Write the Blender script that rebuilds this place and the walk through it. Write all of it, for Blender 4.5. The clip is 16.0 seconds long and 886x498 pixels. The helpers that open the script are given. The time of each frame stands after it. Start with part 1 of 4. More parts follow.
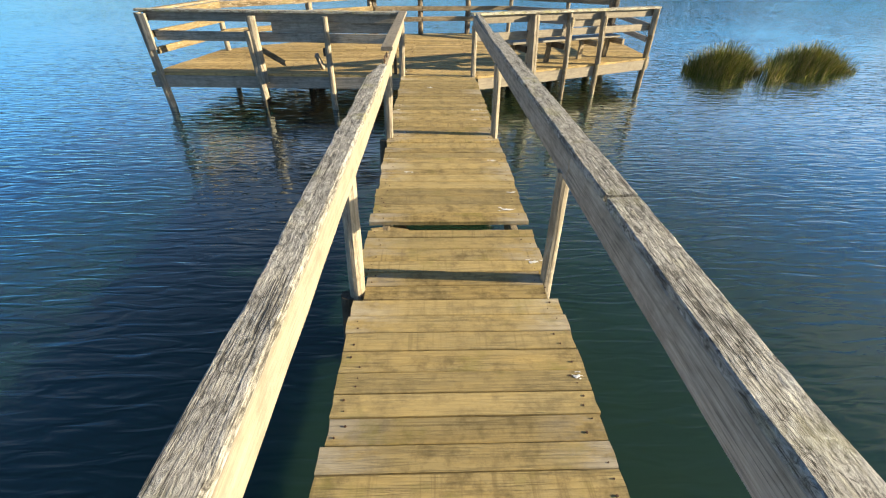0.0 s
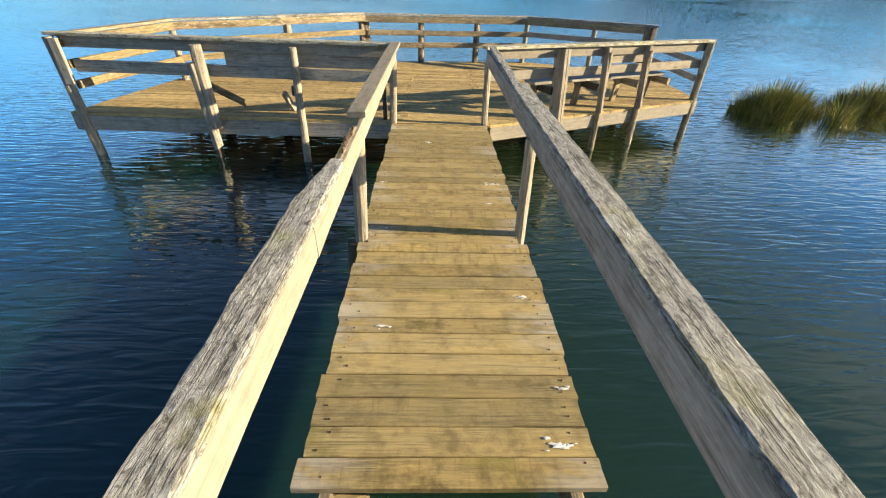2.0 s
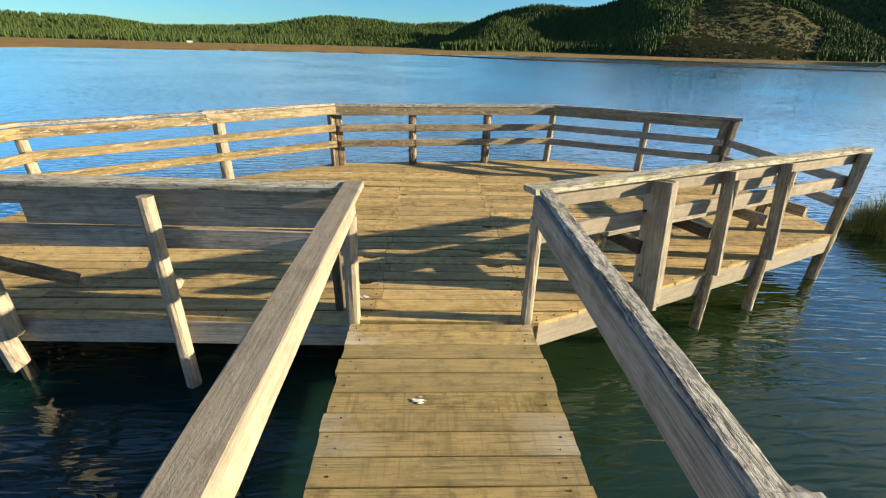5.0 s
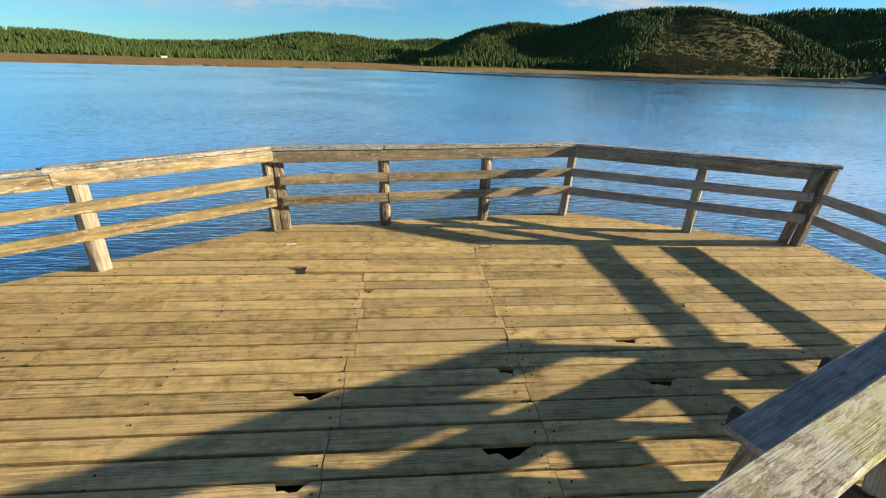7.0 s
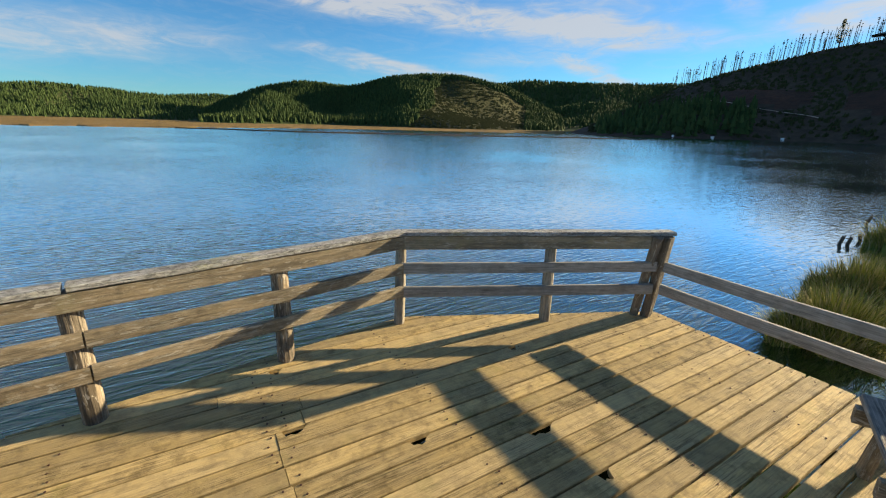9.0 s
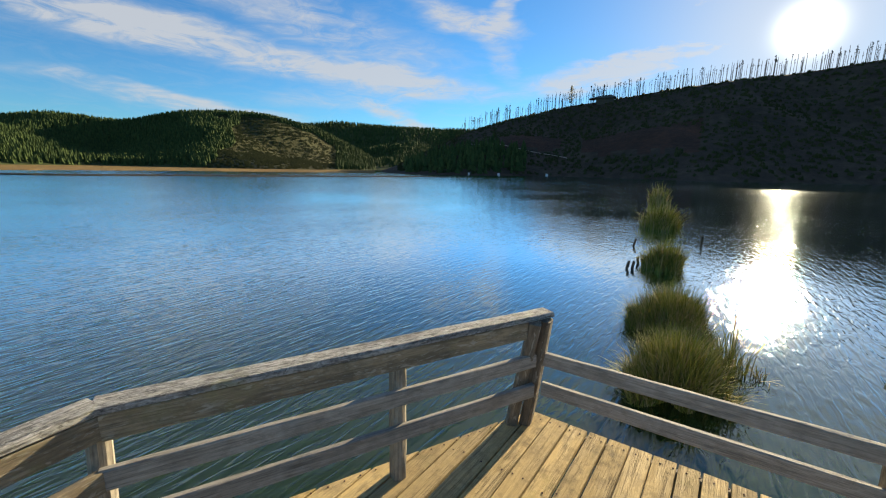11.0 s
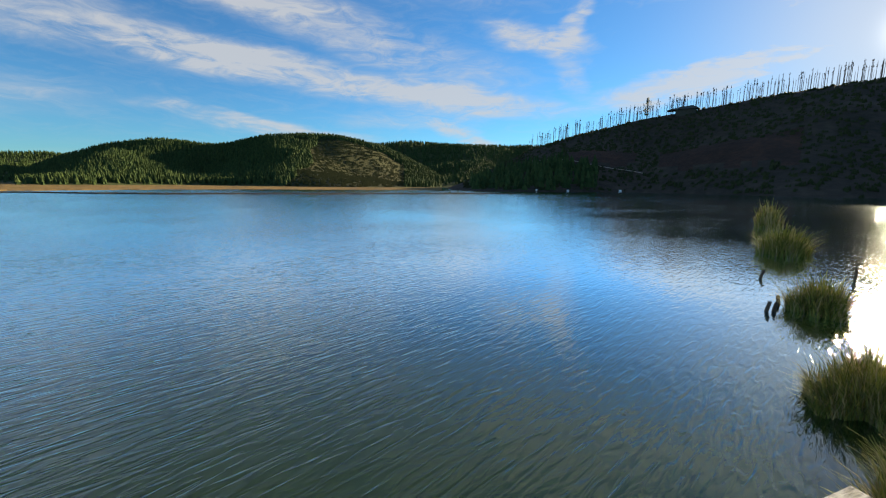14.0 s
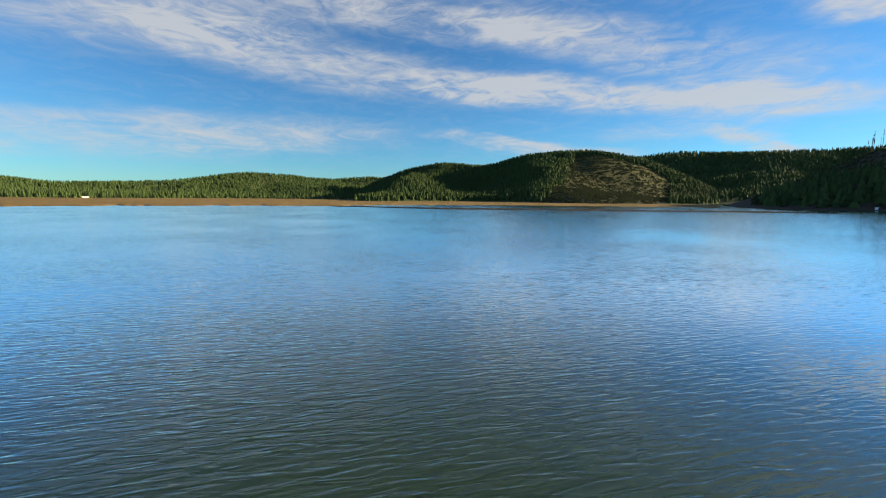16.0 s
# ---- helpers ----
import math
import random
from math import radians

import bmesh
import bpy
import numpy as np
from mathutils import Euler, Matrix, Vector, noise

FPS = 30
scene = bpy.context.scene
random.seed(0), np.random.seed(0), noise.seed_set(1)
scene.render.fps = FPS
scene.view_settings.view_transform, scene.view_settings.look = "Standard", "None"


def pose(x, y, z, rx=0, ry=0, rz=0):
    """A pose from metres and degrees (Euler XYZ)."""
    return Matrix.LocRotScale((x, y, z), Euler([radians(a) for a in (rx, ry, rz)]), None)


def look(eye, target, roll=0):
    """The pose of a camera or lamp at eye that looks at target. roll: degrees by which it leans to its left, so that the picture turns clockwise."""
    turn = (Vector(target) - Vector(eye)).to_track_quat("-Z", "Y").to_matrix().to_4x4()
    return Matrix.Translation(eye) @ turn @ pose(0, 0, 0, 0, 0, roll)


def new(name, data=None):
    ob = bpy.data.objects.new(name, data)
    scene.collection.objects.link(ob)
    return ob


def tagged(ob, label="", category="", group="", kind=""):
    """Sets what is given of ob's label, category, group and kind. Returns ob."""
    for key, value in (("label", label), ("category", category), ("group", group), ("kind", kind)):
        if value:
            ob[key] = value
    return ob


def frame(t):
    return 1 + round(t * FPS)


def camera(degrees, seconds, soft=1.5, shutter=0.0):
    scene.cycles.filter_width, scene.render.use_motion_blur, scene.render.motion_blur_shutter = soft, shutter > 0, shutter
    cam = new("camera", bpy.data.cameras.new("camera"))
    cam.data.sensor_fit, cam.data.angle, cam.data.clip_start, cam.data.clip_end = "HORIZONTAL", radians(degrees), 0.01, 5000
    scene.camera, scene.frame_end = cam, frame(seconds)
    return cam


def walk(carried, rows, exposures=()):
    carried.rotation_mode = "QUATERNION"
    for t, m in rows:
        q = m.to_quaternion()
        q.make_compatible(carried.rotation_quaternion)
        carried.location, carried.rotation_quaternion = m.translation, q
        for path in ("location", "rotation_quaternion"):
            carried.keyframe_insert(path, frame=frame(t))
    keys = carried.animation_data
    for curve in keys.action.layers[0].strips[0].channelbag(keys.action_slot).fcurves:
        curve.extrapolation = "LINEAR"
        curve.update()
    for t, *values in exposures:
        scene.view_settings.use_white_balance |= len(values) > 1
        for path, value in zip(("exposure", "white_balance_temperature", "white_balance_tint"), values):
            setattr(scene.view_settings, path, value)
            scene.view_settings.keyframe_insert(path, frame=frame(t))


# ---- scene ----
cam = camera(93.4, 16.0, soft=1.15)
PATH = [
    (0, (-0.157, -0.352, 1.719), (-0.095, 1.274, 0.556), 0.9),
    (0.5, (-0.081, 0.132, 1.68), (-0.007, 1.74, 0.493), 1.4),
    (1, (-0.066, 0.608, 1.704), (0.002, 2.219, 0.521), 1.6),
    (1.5, (-0.137, 1.104, 1.711), (-0.074, 2.736, 0.557), 1.9),
    (2, (-0.102, 1.589, 1.686), (-0.039, 3.249, 0.573), 2.1),
    (2.5, (-0.138, 2.034, 1.701), (-0.056, 3.721, 0.63), 2.2),
    (3, (-0.163, 2.496, 1.702), (-0.065, 4.209, 0.674), 2.0),
    (3.5, (-0.11, 3.105, 1.65), (0.008, 4.846, 0.674), 2.0),
    (4, (-0.121, 3.641, 1.654), (-0.021, 5.413, 0.731), 1.7),
    (6.5, (-0.063, 6.227, 1.753), (0.0, 8.04, 0.91), 1.6),
    (7, (-0.069, 6.698, 1.736), (0.088, 8.519, 0.925), 1.7),
    (7.5, (-0.066, 7.108, 1.791), (0.233, 8.937, 1.04), 1.7),
    (8, (0.095, 7.536, 1.805), (0.597, 9.348, 1.123), 1.7),
    (8.5, (0.23, 7.934, 1.809), (0.972, 9.685, 1.19), 1.6),
    (9, (0.364, 8.337, 1.826), (1.347, 9.983, 1.258), 1.5),
    (9.5, (0.636, 8.655, 1.811), (1.836, 10.166, 1.288), 1.3),
    (10, (0.886, 8.95, 1.842), (2.266, 10.319, 1.373), 1.2),
    (12.5, (2.06, 10.253, 1.921), (3.789, 11.207, 1.601), 1.1),
    (13, (2.155, 10.437, 1.91), (3.836, 11.47, 1.582), 0.9),
    (13.5, (2.286, 10.646, 1.93), (3.871, 11.822, 1.607), 0.6),
    (14, (2.34, 10.72, 1.925), (3.77, 12.085, 1.621), 0.6),
    (14.5, (2.36, 10.75, 1.92), (3.588, 12.304, 1.639), 0.9),
    (15, (2.36, 10.75, 1.92), (3.351, 12.467, 1.654), 1.2),
    (15.5, (2.35, 10.74, 1.92), (3.076, 12.586, 1.668), 1.0),
    (16, (2.33, 10.72, 1.92), (2.771, 12.656, 1.681), 0.5),
]
EXPOSURES = [(0.0, 1.63), (4.0, 1.60), (6.5, 1.54), (8.6, 1.50), (13.0, 1.50), (14.0, 1.46), (16.0, 1.46)]
walk(cam, [(t, look(eye, target, roll)) for t, eye, target, roll in PATH], exposures=EXPOSURES)

# ---- light ----
SUN = Vector((0.968, -0.065, 0.242)).normalized()
world = bpy.data.worlds.new("sky")
scene.world = world
world.use_nodes = True
WATER = -0.55


def node(tree, kind, inputs=(), operation="", blend=""):
    n = tree.nodes.new(kind)
    if operation:
        n.operation = operation
    if blend:
        n.data_type, n.blend_type = "RGBA", blend
    for k, v in dict(inputs).items():
        if isinstance(v, bpy.types.NodeSocket):
            tree.links.new(v, n.inputs[k])
        else:
            n.inputs[k].default_value = v
    return n


def ramp(tree, fac, stops, interp="LINEAR"):
    n = tree.nodes.new("ShaderNodeValToRGB")
    n.color_ramp.interpolation = interp
    while len(n.color_ramp.elements) < len(stops):
        n.color_ramp.elements.new(0.5)
    for e, (p, c) in zip(n.color_ramp.elements, stops):
        e.position = p
        e.color = (*c, 1) if hasattr(c, "__len__") else (c, c, c, 1)
    tree.links.new(fac, n.inputs[0])
    return n.outputs[0]


def maths(tree, op, a, b=0.0, c=0.0):
    return node(tree, "ShaderNodeMath", {0: a, 1: b, 2: c}, operation=op).outputs[0]


def mix(tree, fac, a, b, blend="MIX"):
    n = node(tree, "ShaderNodeMix", {0: fac, 6: a, 7: b}, blend=blend)
    return n.outputs[2]


def build_sky():
    t = world.node_tree
    t.nodes.clear()
    sky = node(t, "ShaderNodeTexSky")
    sky.sky_type, sky.sun_disc = "NISHITA", False
    sky.sun_elevation, sky.sun_rotation = math.asin(SUN.z), math.atan2(SUN.x, SUN.y)
    sky.air_density, sky.dust_density, sky.ozone_density = 1.0, 0.02, 2.6
    way = node(t, "ShaderNodeTexCoord").outputs["Generated"]
    sep = node(t, "ShaderNodeSeparateXYZ", {0: way})
    high = maths(t, "ADD", maths(t, "MAXIMUM", sep.outputs[2], 0.0), 0.20)
    u = maths(t, "DIVIDE", sep.outputs[0], high)
    v = maths(t, "DIVIDE", sep.outputs[1], high)
    flat = node(t, "ShaderNodeCombineXYZ", {0: u, 1: v, 2: 0.0}).outputs[0]
    # fibres drawn out along the wind, in degrees of bearing and height
    az = maths(t, "DEGREES", maths(t, "ARCTAN2", sep.outputs[0], sep.outputs[1]))
    el = maths(t, "DEGREES", maths(t, "ARCSINE", sep.outputs[2]))
    place = node(t, "ShaderNodeCombineXYZ", {0: az, 1: el, 2: 0.0}).outputs[0]
    m1 = node(t, "ShaderNodeMapping", {0: place, 2: (0, 0, radians(7)), 3: (0.045, 0.30, 1)}).outputs[0]
    n1 = node(t, "ShaderNodeTexNoise", {"Vector": m1, "Scale": 1.3, "Detail": 9.0, "Roughness": 0.60, "Distortion": 0.7}).outputs[0]
    m2 = node(t, "ShaderNodeMapping", {0: place, 1: (3.1, 0.7, 0), 2: (0, 0, radians(-14)), 3: (0.12, 0.42, 1)}).outputs[0]
    n2 = node(t, "ShaderNodeTexNoise", {"Vector": m2, "Scale": 1.7, "Detail": 8.0, "Roughness": 0.66, "Distortion": 1.4}).outputs[0]
    shift = node(t, "ShaderNodeTexNoise", {"Vector": m2, "Scale": 0.9, "Detail": 4.0}).outputs[1]
    shift = node(t, "ShaderNodeVectorMath", {0: shift, 1: (0.5, 0.5, 0.5)}, operation="SUBTRACT").outputs[0]
    shift = node(t, "ShaderNodeVectorMath", {0: shift, 1: (7.0, 2.6, 0.0)}, operation="MULTIPLY").outputs[0]
    moved = node(t, "ShaderNodeVectorMath", {0: place, 1: shift}).outputs[0]
    env = None
    for a, e, tilt, long, wide, amount in CIRRUS:
        mp = node(t, "ShaderNodeMapping", {0: moved, 1: (a, e, 0), 2: (0, 0, math.atan(tilt)), 3: (long, wide, 1)})
        mp.vector_type = "TEXTURE"
        reach = node(t, "ShaderNodeVectorMath", {0: mp.outputs[0]}, operation="LENGTH").outputs["Value"]
        one = ramp(t, maths(t, "MULTIPLY", reach, 0.5), ((0.0, amount), (0.28, 0.8 * amount), (0.75, 0.0)), "EASE")
        env = maths(t, "ADD", env, one) if env else one
    # above the view, broken cirrus fields are added to brighten what the water reflects
    flat2 = node(t, "ShaderNodeMapping", {0: flat, 2: (0, 0, radians(-6)), 3: (0.30, 0.75, 1)}).outputs[0]
    n3 = node(t, "ShaderNodeTexNoise", {"Vector": flat2, "Scale": 1.2, "Detail": 8.0, "Roughness": 0.6, "Distortion": 0.8}).outputs[0]
    field = maths(t, "MULTIPLY", ramp(t, n3, ((0.38, 0.04), (0.62, 0.7))), ramp(t, maths(t, "MULTIPLY", el, 0.01), ((0.20, 0.0), (0.26, 1.0), (0.32, 1.0), (0.42, 0.25))))
    env = maths(t, "MAXIMUM", env, field)
    fibre = maths(t, "ADD", maths(t, "MULTIPLY", n1, 1.25), maths(t, "MULTIPLY", n2, 1.0))
    fibre = ramp(t, maths(t, "MULTIPLY", fibre, 0.5), ((0.38, 0.12), (0.56, 0.85), (0.70, 1.35)))
    thin = ramp(t, n2, ((0.45, 0.0), (0.75, 0.16)))
    veil = maths(t, "ADD", maths(t, "MULTIPLY", env, fibre), thin)
    veil = ramp(t, veil, ((0.0, 0.0), (0.35, 0.24), (0.75, 0.60), (1.0, 0.82)))
    near = node(t, "ShaderNodeVectorMath", {0: way, 1: tuple(SUN)}, operation="DOT_PRODUCT").outputs["Value"]
    near = maths(t, "MAXIMUM", near, 0.0)
    wide = maths(t, "MULTIPLY", maths(t, "POWER", near, 14.0), 0.035)
    aure = maths(t, "MULTIPLY", maths(t, "POWER", near, 90.0), 0.5)
    disc = maths(t, "MULTIPLY", maths(t, "POWER", near, 2000.0), 18.0)
    veil = maths(t, "MAXIMUM", veil, maths(t, "MULTIPLY", maths(t, "POWER", near, 26.0), 0.75))
    blue = mix(t, 1.0, sky.outputs[0], SKY_TINT, "MULTIPLY")
    lit = maths(t, "ADD", CLOUD, maths(t, "MULTIPLY", wide, 14.0))
    cloud = node(t, "ShaderNodeCombineColor", {0: maths(t, "MULTIPLY", lit, 0.97), 1: maths(t, "MULTIPLY", lit, 0.985), 2: lit}).outputs[0]
    col = mix(t, veil, blue, cloud)
    glow = maths(t, "ADD", maths(t, "ADD", wide, aure), disc)
    warm = node(t, "ShaderNodeCombineColor", {0: glow, 1: maths(t, "MULTIPLY", glow, 0.93), 2: maths(t, "MULTIPLY", glow, 0.8)}).outputs[0]
    col = mix(t, 1.0, col, warm, "ADD")
    bg = node(t, "ShaderNodeBackground", {0: col, 1: 0.053})
    node(t, "ShaderNodeOutputWorld", {0: bg.outputs[0]})


# bearing, height, tilt, length, width and amount of each cirrus streak, in degrees
CIRRUS = [
    (-2, 16.2, -0.10, 22, 2.6, 0.75), (30, 12.9, -0.10, 20, 1.9, 1.15), (52, 10.5, -0.12, 10, 1.5, 0.75), (34, 18.3, -0.24, 20, 2.6, 0.75),
    (-18, 19.5, 0.15, 22, 3.4, 0.6), (58, 17.5, -0.25, 6, 1.5, 1.1), (63, 19.6, 0.9, 3, 1.2, 0.9), (62, 13.6, -0.9, 3, 1.4, 0.55),
    (24, 7.0, -0.11, 12, 0.8, 0.9), (-18, 7.2, 0.05, 22, 2.2, 0.75), (49, 6.8, -0.30, 5, 1.0, 0.95), (43, 8.6, 0.05, 8, 1.2, 0.6),
    # the last two are unseen sheets, added so that the water reflects brighter sky
    (78, 12.2, 0.19, 12, 1.8, 1.2), (92, 18.8, -0.12, 18, 2.4, 0.8), (12, 21.5, -0.1, 16, 2.0, 0.6), (112, 28, 0.1, 26, 9, 1.2), (64, 33, -0.1, 26, 6, 0.9),
]
SKY_TINT = (0.42, 0.82, 1.12, 1)
CLOUD = 4.4
build_sky()
sun = new("sun", bpy.data.lights.new("sun", "SUN"))
sun.data.energy, sun.data.angle, sun.data.color = 5.0, radians(0.55), (1.0, 0.825, 0.54)
sun.matrix_world = look(SUN * 50, (0, 0, 0))

# ---- materials ----
def material(name):
    m = bpy.data.materials.new(name)
    m.use_nodes = True
    t = m.node_tree
    return m, t, t.nodes["Principled BSDF"]


def wood(name, light, dark, grey, lichen=0.0, crack=0.5, saw=0.0, moss=0.0, vary=0.25, bump=0.5, fibre=0.9, mottle=0.45, cover=0.0, flake=0.0, calm=0.0, bleach=0.0, soak=0.0):
    """Weathered timber; the grain runs along each piece's own x axis."""
    m, t, bsdf = material(name)
    co = node(t, "ShaderNodeTexCoord").outputs["Object"]
    rnd = node(t, "ShaderNodeObjectInfo").outputs["Random"]
    shift = node(t, "ShaderNodeCombineXYZ", {0: maths(t, "MULTIPLY", rnd, 37.0), 1: maths(t, "MULTIPLY", rnd, 91.0), 2: maths(t, "MULTIPLY", rnd, 53.0)}).outputs[0]
    co = node(t, "ShaderNodeVectorMath", {0: co, 1: shift}).outputs[0]
    g = node(t, "ShaderNodeMapping", {0: co, 3: (fibre, 26, 26)}).outputs[0]
    grain = node(t, "ShaderNodeTexNoise", {"Vector": g, "Scale": 2.2, "Detail": 6.0, "Roughness": 0.62, "Distortion": 0.35}).outputs[0]
    f = node(t, "ShaderNodeMapping", {0: co, 3: (2.5, 120, 120)}).outputs[0]
    fine = node(t, "ShaderNodeTexNoise", {"Vector": f, "Scale": 1.6, "Detail": 4.0, "Roughness": 0.7}).outputs[0]
    s = node(t, "ShaderNodeMapping", {0: co, 3: (1.0, 3.0, 3.0)}).outputs[0]
    stain = node(t, "ShaderNodeTexNoise", {"Vector": s, "Scale": 2.3, "Detail": 6.0, "Roughness": 0.65}).outputs[0]
    blot = node(t, "ShaderNodeTexNoise", {"Vector": co, "Scale": 9.0, "Detail": 5.0, "Roughness": 0.7}).outputs[0]
    col = ramp(t, grain, ((0.30, dark), (0.52, light), (0.72, tuple(min(1, c * 1.18) for c in light))))
    col = mix(t, ramp(t, stain, ((0.38, 0.0), (0.66, 0.75))), col, (*grey, 1))
    col = mix(t, ramp(t, blot, ((0.47, 0.0), (0.68, mottle))), col, tuple(c * 0.55 for c in dark) + (1,))
    sp = node(t, "ShaderNodeMapping", {0: co, 3: (9.0, 55, 55)}).outputs[0]
    speck = node(t, "ShaderNodeTexNoise", {"Vector": sp, "Scale": 1.2, "Detail": 5.0, "Roughness": 0.75}).outputs[0]
    col = mix(t, 1.0 - calm, col, ramp(t, speck, ((0.30, 0.62), (0.5, 1.0), (0.70, 1.28))), "MULTIPLY")
    col = mix(t, 1.0 - calm, col, ramp(t, fine, ((0.30, 0.70), (0.5, 1.0), (0.72, 1.16))), "MULTIPLY")
    th = node(t, "ShaderNodeMapping", {0: co, 3: (0.5, 62, 62)}).outputs[0]
    thin = node(t, "ShaderNodeTexNoise", {"Vector": th, "Scale": 1.4, "Detail": 3.0, "Roughness": 0.6, "Distortion": 0.6}).outputs[0]
    col = mix(t, (1.0 - 0.6 * flake) * (1 - calm), col, ramp(t, thin, ((0.34, 0.66), (0.44, 1.0))), "MULTIPLY")
    # cracks along the grain
    ck = node(t, "ShaderNodeMapping", {0: co, 3: (0.55, 30, 30)}).outputs[0]
    crk = node(t, "ShaderNodeTexNoise", {"Vector": ck, "Scale": 1.7, "Detail": 3.0, "Roughness": 0.55, "Distortion": 0.5}).outputs[0]
    line = ramp(t, crk, ((0.46, 0.0), (0.492, 1.0), (0.508, 1.0), (0.54, 0.0)))
    line = maths(t, "MULTIPLY", line, maths(t, "MULTIPLY", ramp(t, stain, ((0.40, 0.0), (0.60, 1.0))), crack))
    col = mix(t, line, col, tuple(c * 0.28 for c in dark) + (1,))
    # knots
    kn = node(t, "ShaderNodeMapping", {0: co, 3: (2.0, 7.0, 7.0)}).outputs[0]
    knot = node(t, "ShaderNodeTexVoronoi", {"Vector": kn, "Scale": 1.05}).outputs["Distance"]
    kd = ramp(t, knot, ((0.05, 1.0), (0.12, 0.0)))
    col = mix(t, maths(t, "MULTIPLY", kd, 0.65), col, tuple(c * 0.4 for c in dark) + (1,))
    height = maths(t, "ADD", maths(t, "MULTIPLY", grain, 0.8), maths(t, "MULTIPLY", fine, 0.5))
    if flake:
        # peeled scales of the old surface with dark pits between them
        fl = node(t, "ShaderNodeMapping", {0: co, 3: (15.0, 30, 30)}).outputs[0]
        fl = node(t, "ShaderNodeTexNoise", {"Vector": fl, "Scale": 1.5, "Detail": 7.0, "Roughness": 0.72, "Distortion": 1.1}).outputs[0]
        col = mix(t, ramp(t, fl, ((0.36, flake), (0.45, 0.35 * flake), (0.50, 0.0))), col, tuple(c * 0.5 for c in dark) + (1,))
        col = mix(t, ramp(t, fl, ((0.54, 0.0), (0.66, 0.7 * flake))), col, (0.54, 0.54, 0.52, 1))
        height = maths(t, "ADD", height, maths(t, "MULTIPLY", fl, 1.4))
    height = maths(t, "SUBTRACT", height, maths(t, "MULTIPLY", line, 0.9))
    if saw:
        w = node(t, "ShaderNodeMapping", {0: co, 3: (34, 1.5, 1)}).outputs[0]
        cut = node(t, "ShaderNodeTexNoise", {"Vector": w, "Scale": 1.3, "Detail": 3.0}).outputs[0]
        some = maths(t, "GREATER_THAN", maths(t, "FRACT", maths(t, "MULTIPLY", rnd, 7.31)), 1 - saw)
        cutm = maths(t, "MULTIPLY", ramp(t, cut, ((0.55, 0.0), (0.68, 0.6))), some)
        col = mix(t, cutm, col, tuple(c * 0.6 for c in dark) + (1,))
    if soak:
        # long damp stains with ragged ends, and pale peeled flecks
        so = node(t, "ShaderNodeMapping", {0: co, 3: (1.3, 7.0, 7.0)}).outputs[0]
        so = node(t, "ShaderNodeTexNoise", {"Vector": so, "Scale": 1.7, "Detail": 7.0, "Roughness": 0.62, "Distortion": 0.4}).outputs[0]
        col = mix(t, ramp(t, so, ((0.50, 0.0), (0.60, 0.85 * soak))), col, tuple(c * 0.42 for c in dark) + (1,))
        pe = node(t, "ShaderNodeMapping", {0: co, 3: (8.0, 34.0, 34.0)}).outputs[0]
        pe = node(t, "ShaderNodeTexNoise", {"Vector": pe, "Scale": 1.3, "Detail": 3.0, "Roughness": 0.5, "Distortion": 0.8}).outputs[0]
        col = mix(t, ramp(t, pe, ((0.60, 0.0), (0.66, 0.75 * soak))), col, (0.50, 0.46, 0.38, 1))
    if bleach:
        # ends rubbed pale, on some pieces only
        gx = node(t, "ShaderNodeSeparateXYZ", {0: node(t, "ShaderNodeTexCoord").outputs["Object"]}).outputs[0]
        out = ramp(t, maths(t, "ABSOLUTE", gx), ((0.30, 0.0), (0.58, 1.0)))
        one = maths(t, "GREATER_THAN", maths(t, "FRACT", maths(t, "MULTIPLY", rnd, 23.3)), 0.45)
        pb = maths(t, "MULTIPLY", maths(t, "MULTIPLY", out, one), ramp(t, stain, ((0.42, 0.0), (0.58, bleach))))
        col = mix(t, pb, col, (0.50, 0.45, 0.37, 1))
    if moss:
        mo = node(t, "ShaderNodeTexNoise", {"Vector": co, "Scale": 3.1, "Detail": 7.0, "Roughness": 0.7}).outputs[0]
        col = mix(t, ramp(t, mo, ((0.56, 0.0), (0.72, moss))), col, (0.21, 0.185, 0.04, 1))
    if lichen:
        li = node(t, "ShaderNodeMapping", {0: co, 3: (1.0, 3.5, 3.5)}).outputs[0]
        spots = node(t, "ShaderNodeTexNoise", {"Vector": li, "Scale": 9.0, "Detail": 6.0, "Roughness": 0.75}).outputs[0]
        pale = ramp(t, spots, ((0.56 - cover, 0.0), (0.62 - cover, lichen)))
        col = mix(t, pale, col, (0.46, 0.45, 0.38, 1))
        area = node(t, "ShaderNodeTexNoise", {"Vector": co, "Scale": 2.6, "Detail": 2.0}).outputs[0]
        yel = maths(t, "MULTIPLY", ramp(t, area, ((0.56 - cover, 0.0), (0.66 - cover, 1.0))), ramp(t, blot, ((0.46, 0.0), (0.56, 0.5 * lichen))))
        col = mix(t, yel, col, (0.40, 0.40, 0.13, 1))
        height = maths(t, "ADD", height, maths(t, "MULTIPLY", pale, 0.25))
    other = maths(t, "FRACT", maths(t, "MULTIPLY", rnd, 13.7))
    col = mix(t, maths(t, "MULTIPLY", other, vary), col, (*grey, 1))
    shade = maths(t, "ADD", 1 - vary / 2, maths(t, "MULTIPLY", rnd, vary))
    col = mix(t, 1.0, col, node(t, "ShaderNodeCombineColor", {0: shade, 1: shade, 2: shade}).outputs[0], "MULTIPLY")
    t.links.new(col, bsdf.inputs["Base Color"])
    t.links.new(ramp(t, grain, ((0.3, 0.92), (0.7, 0.72))), bsdf.inputs["Roughness"])
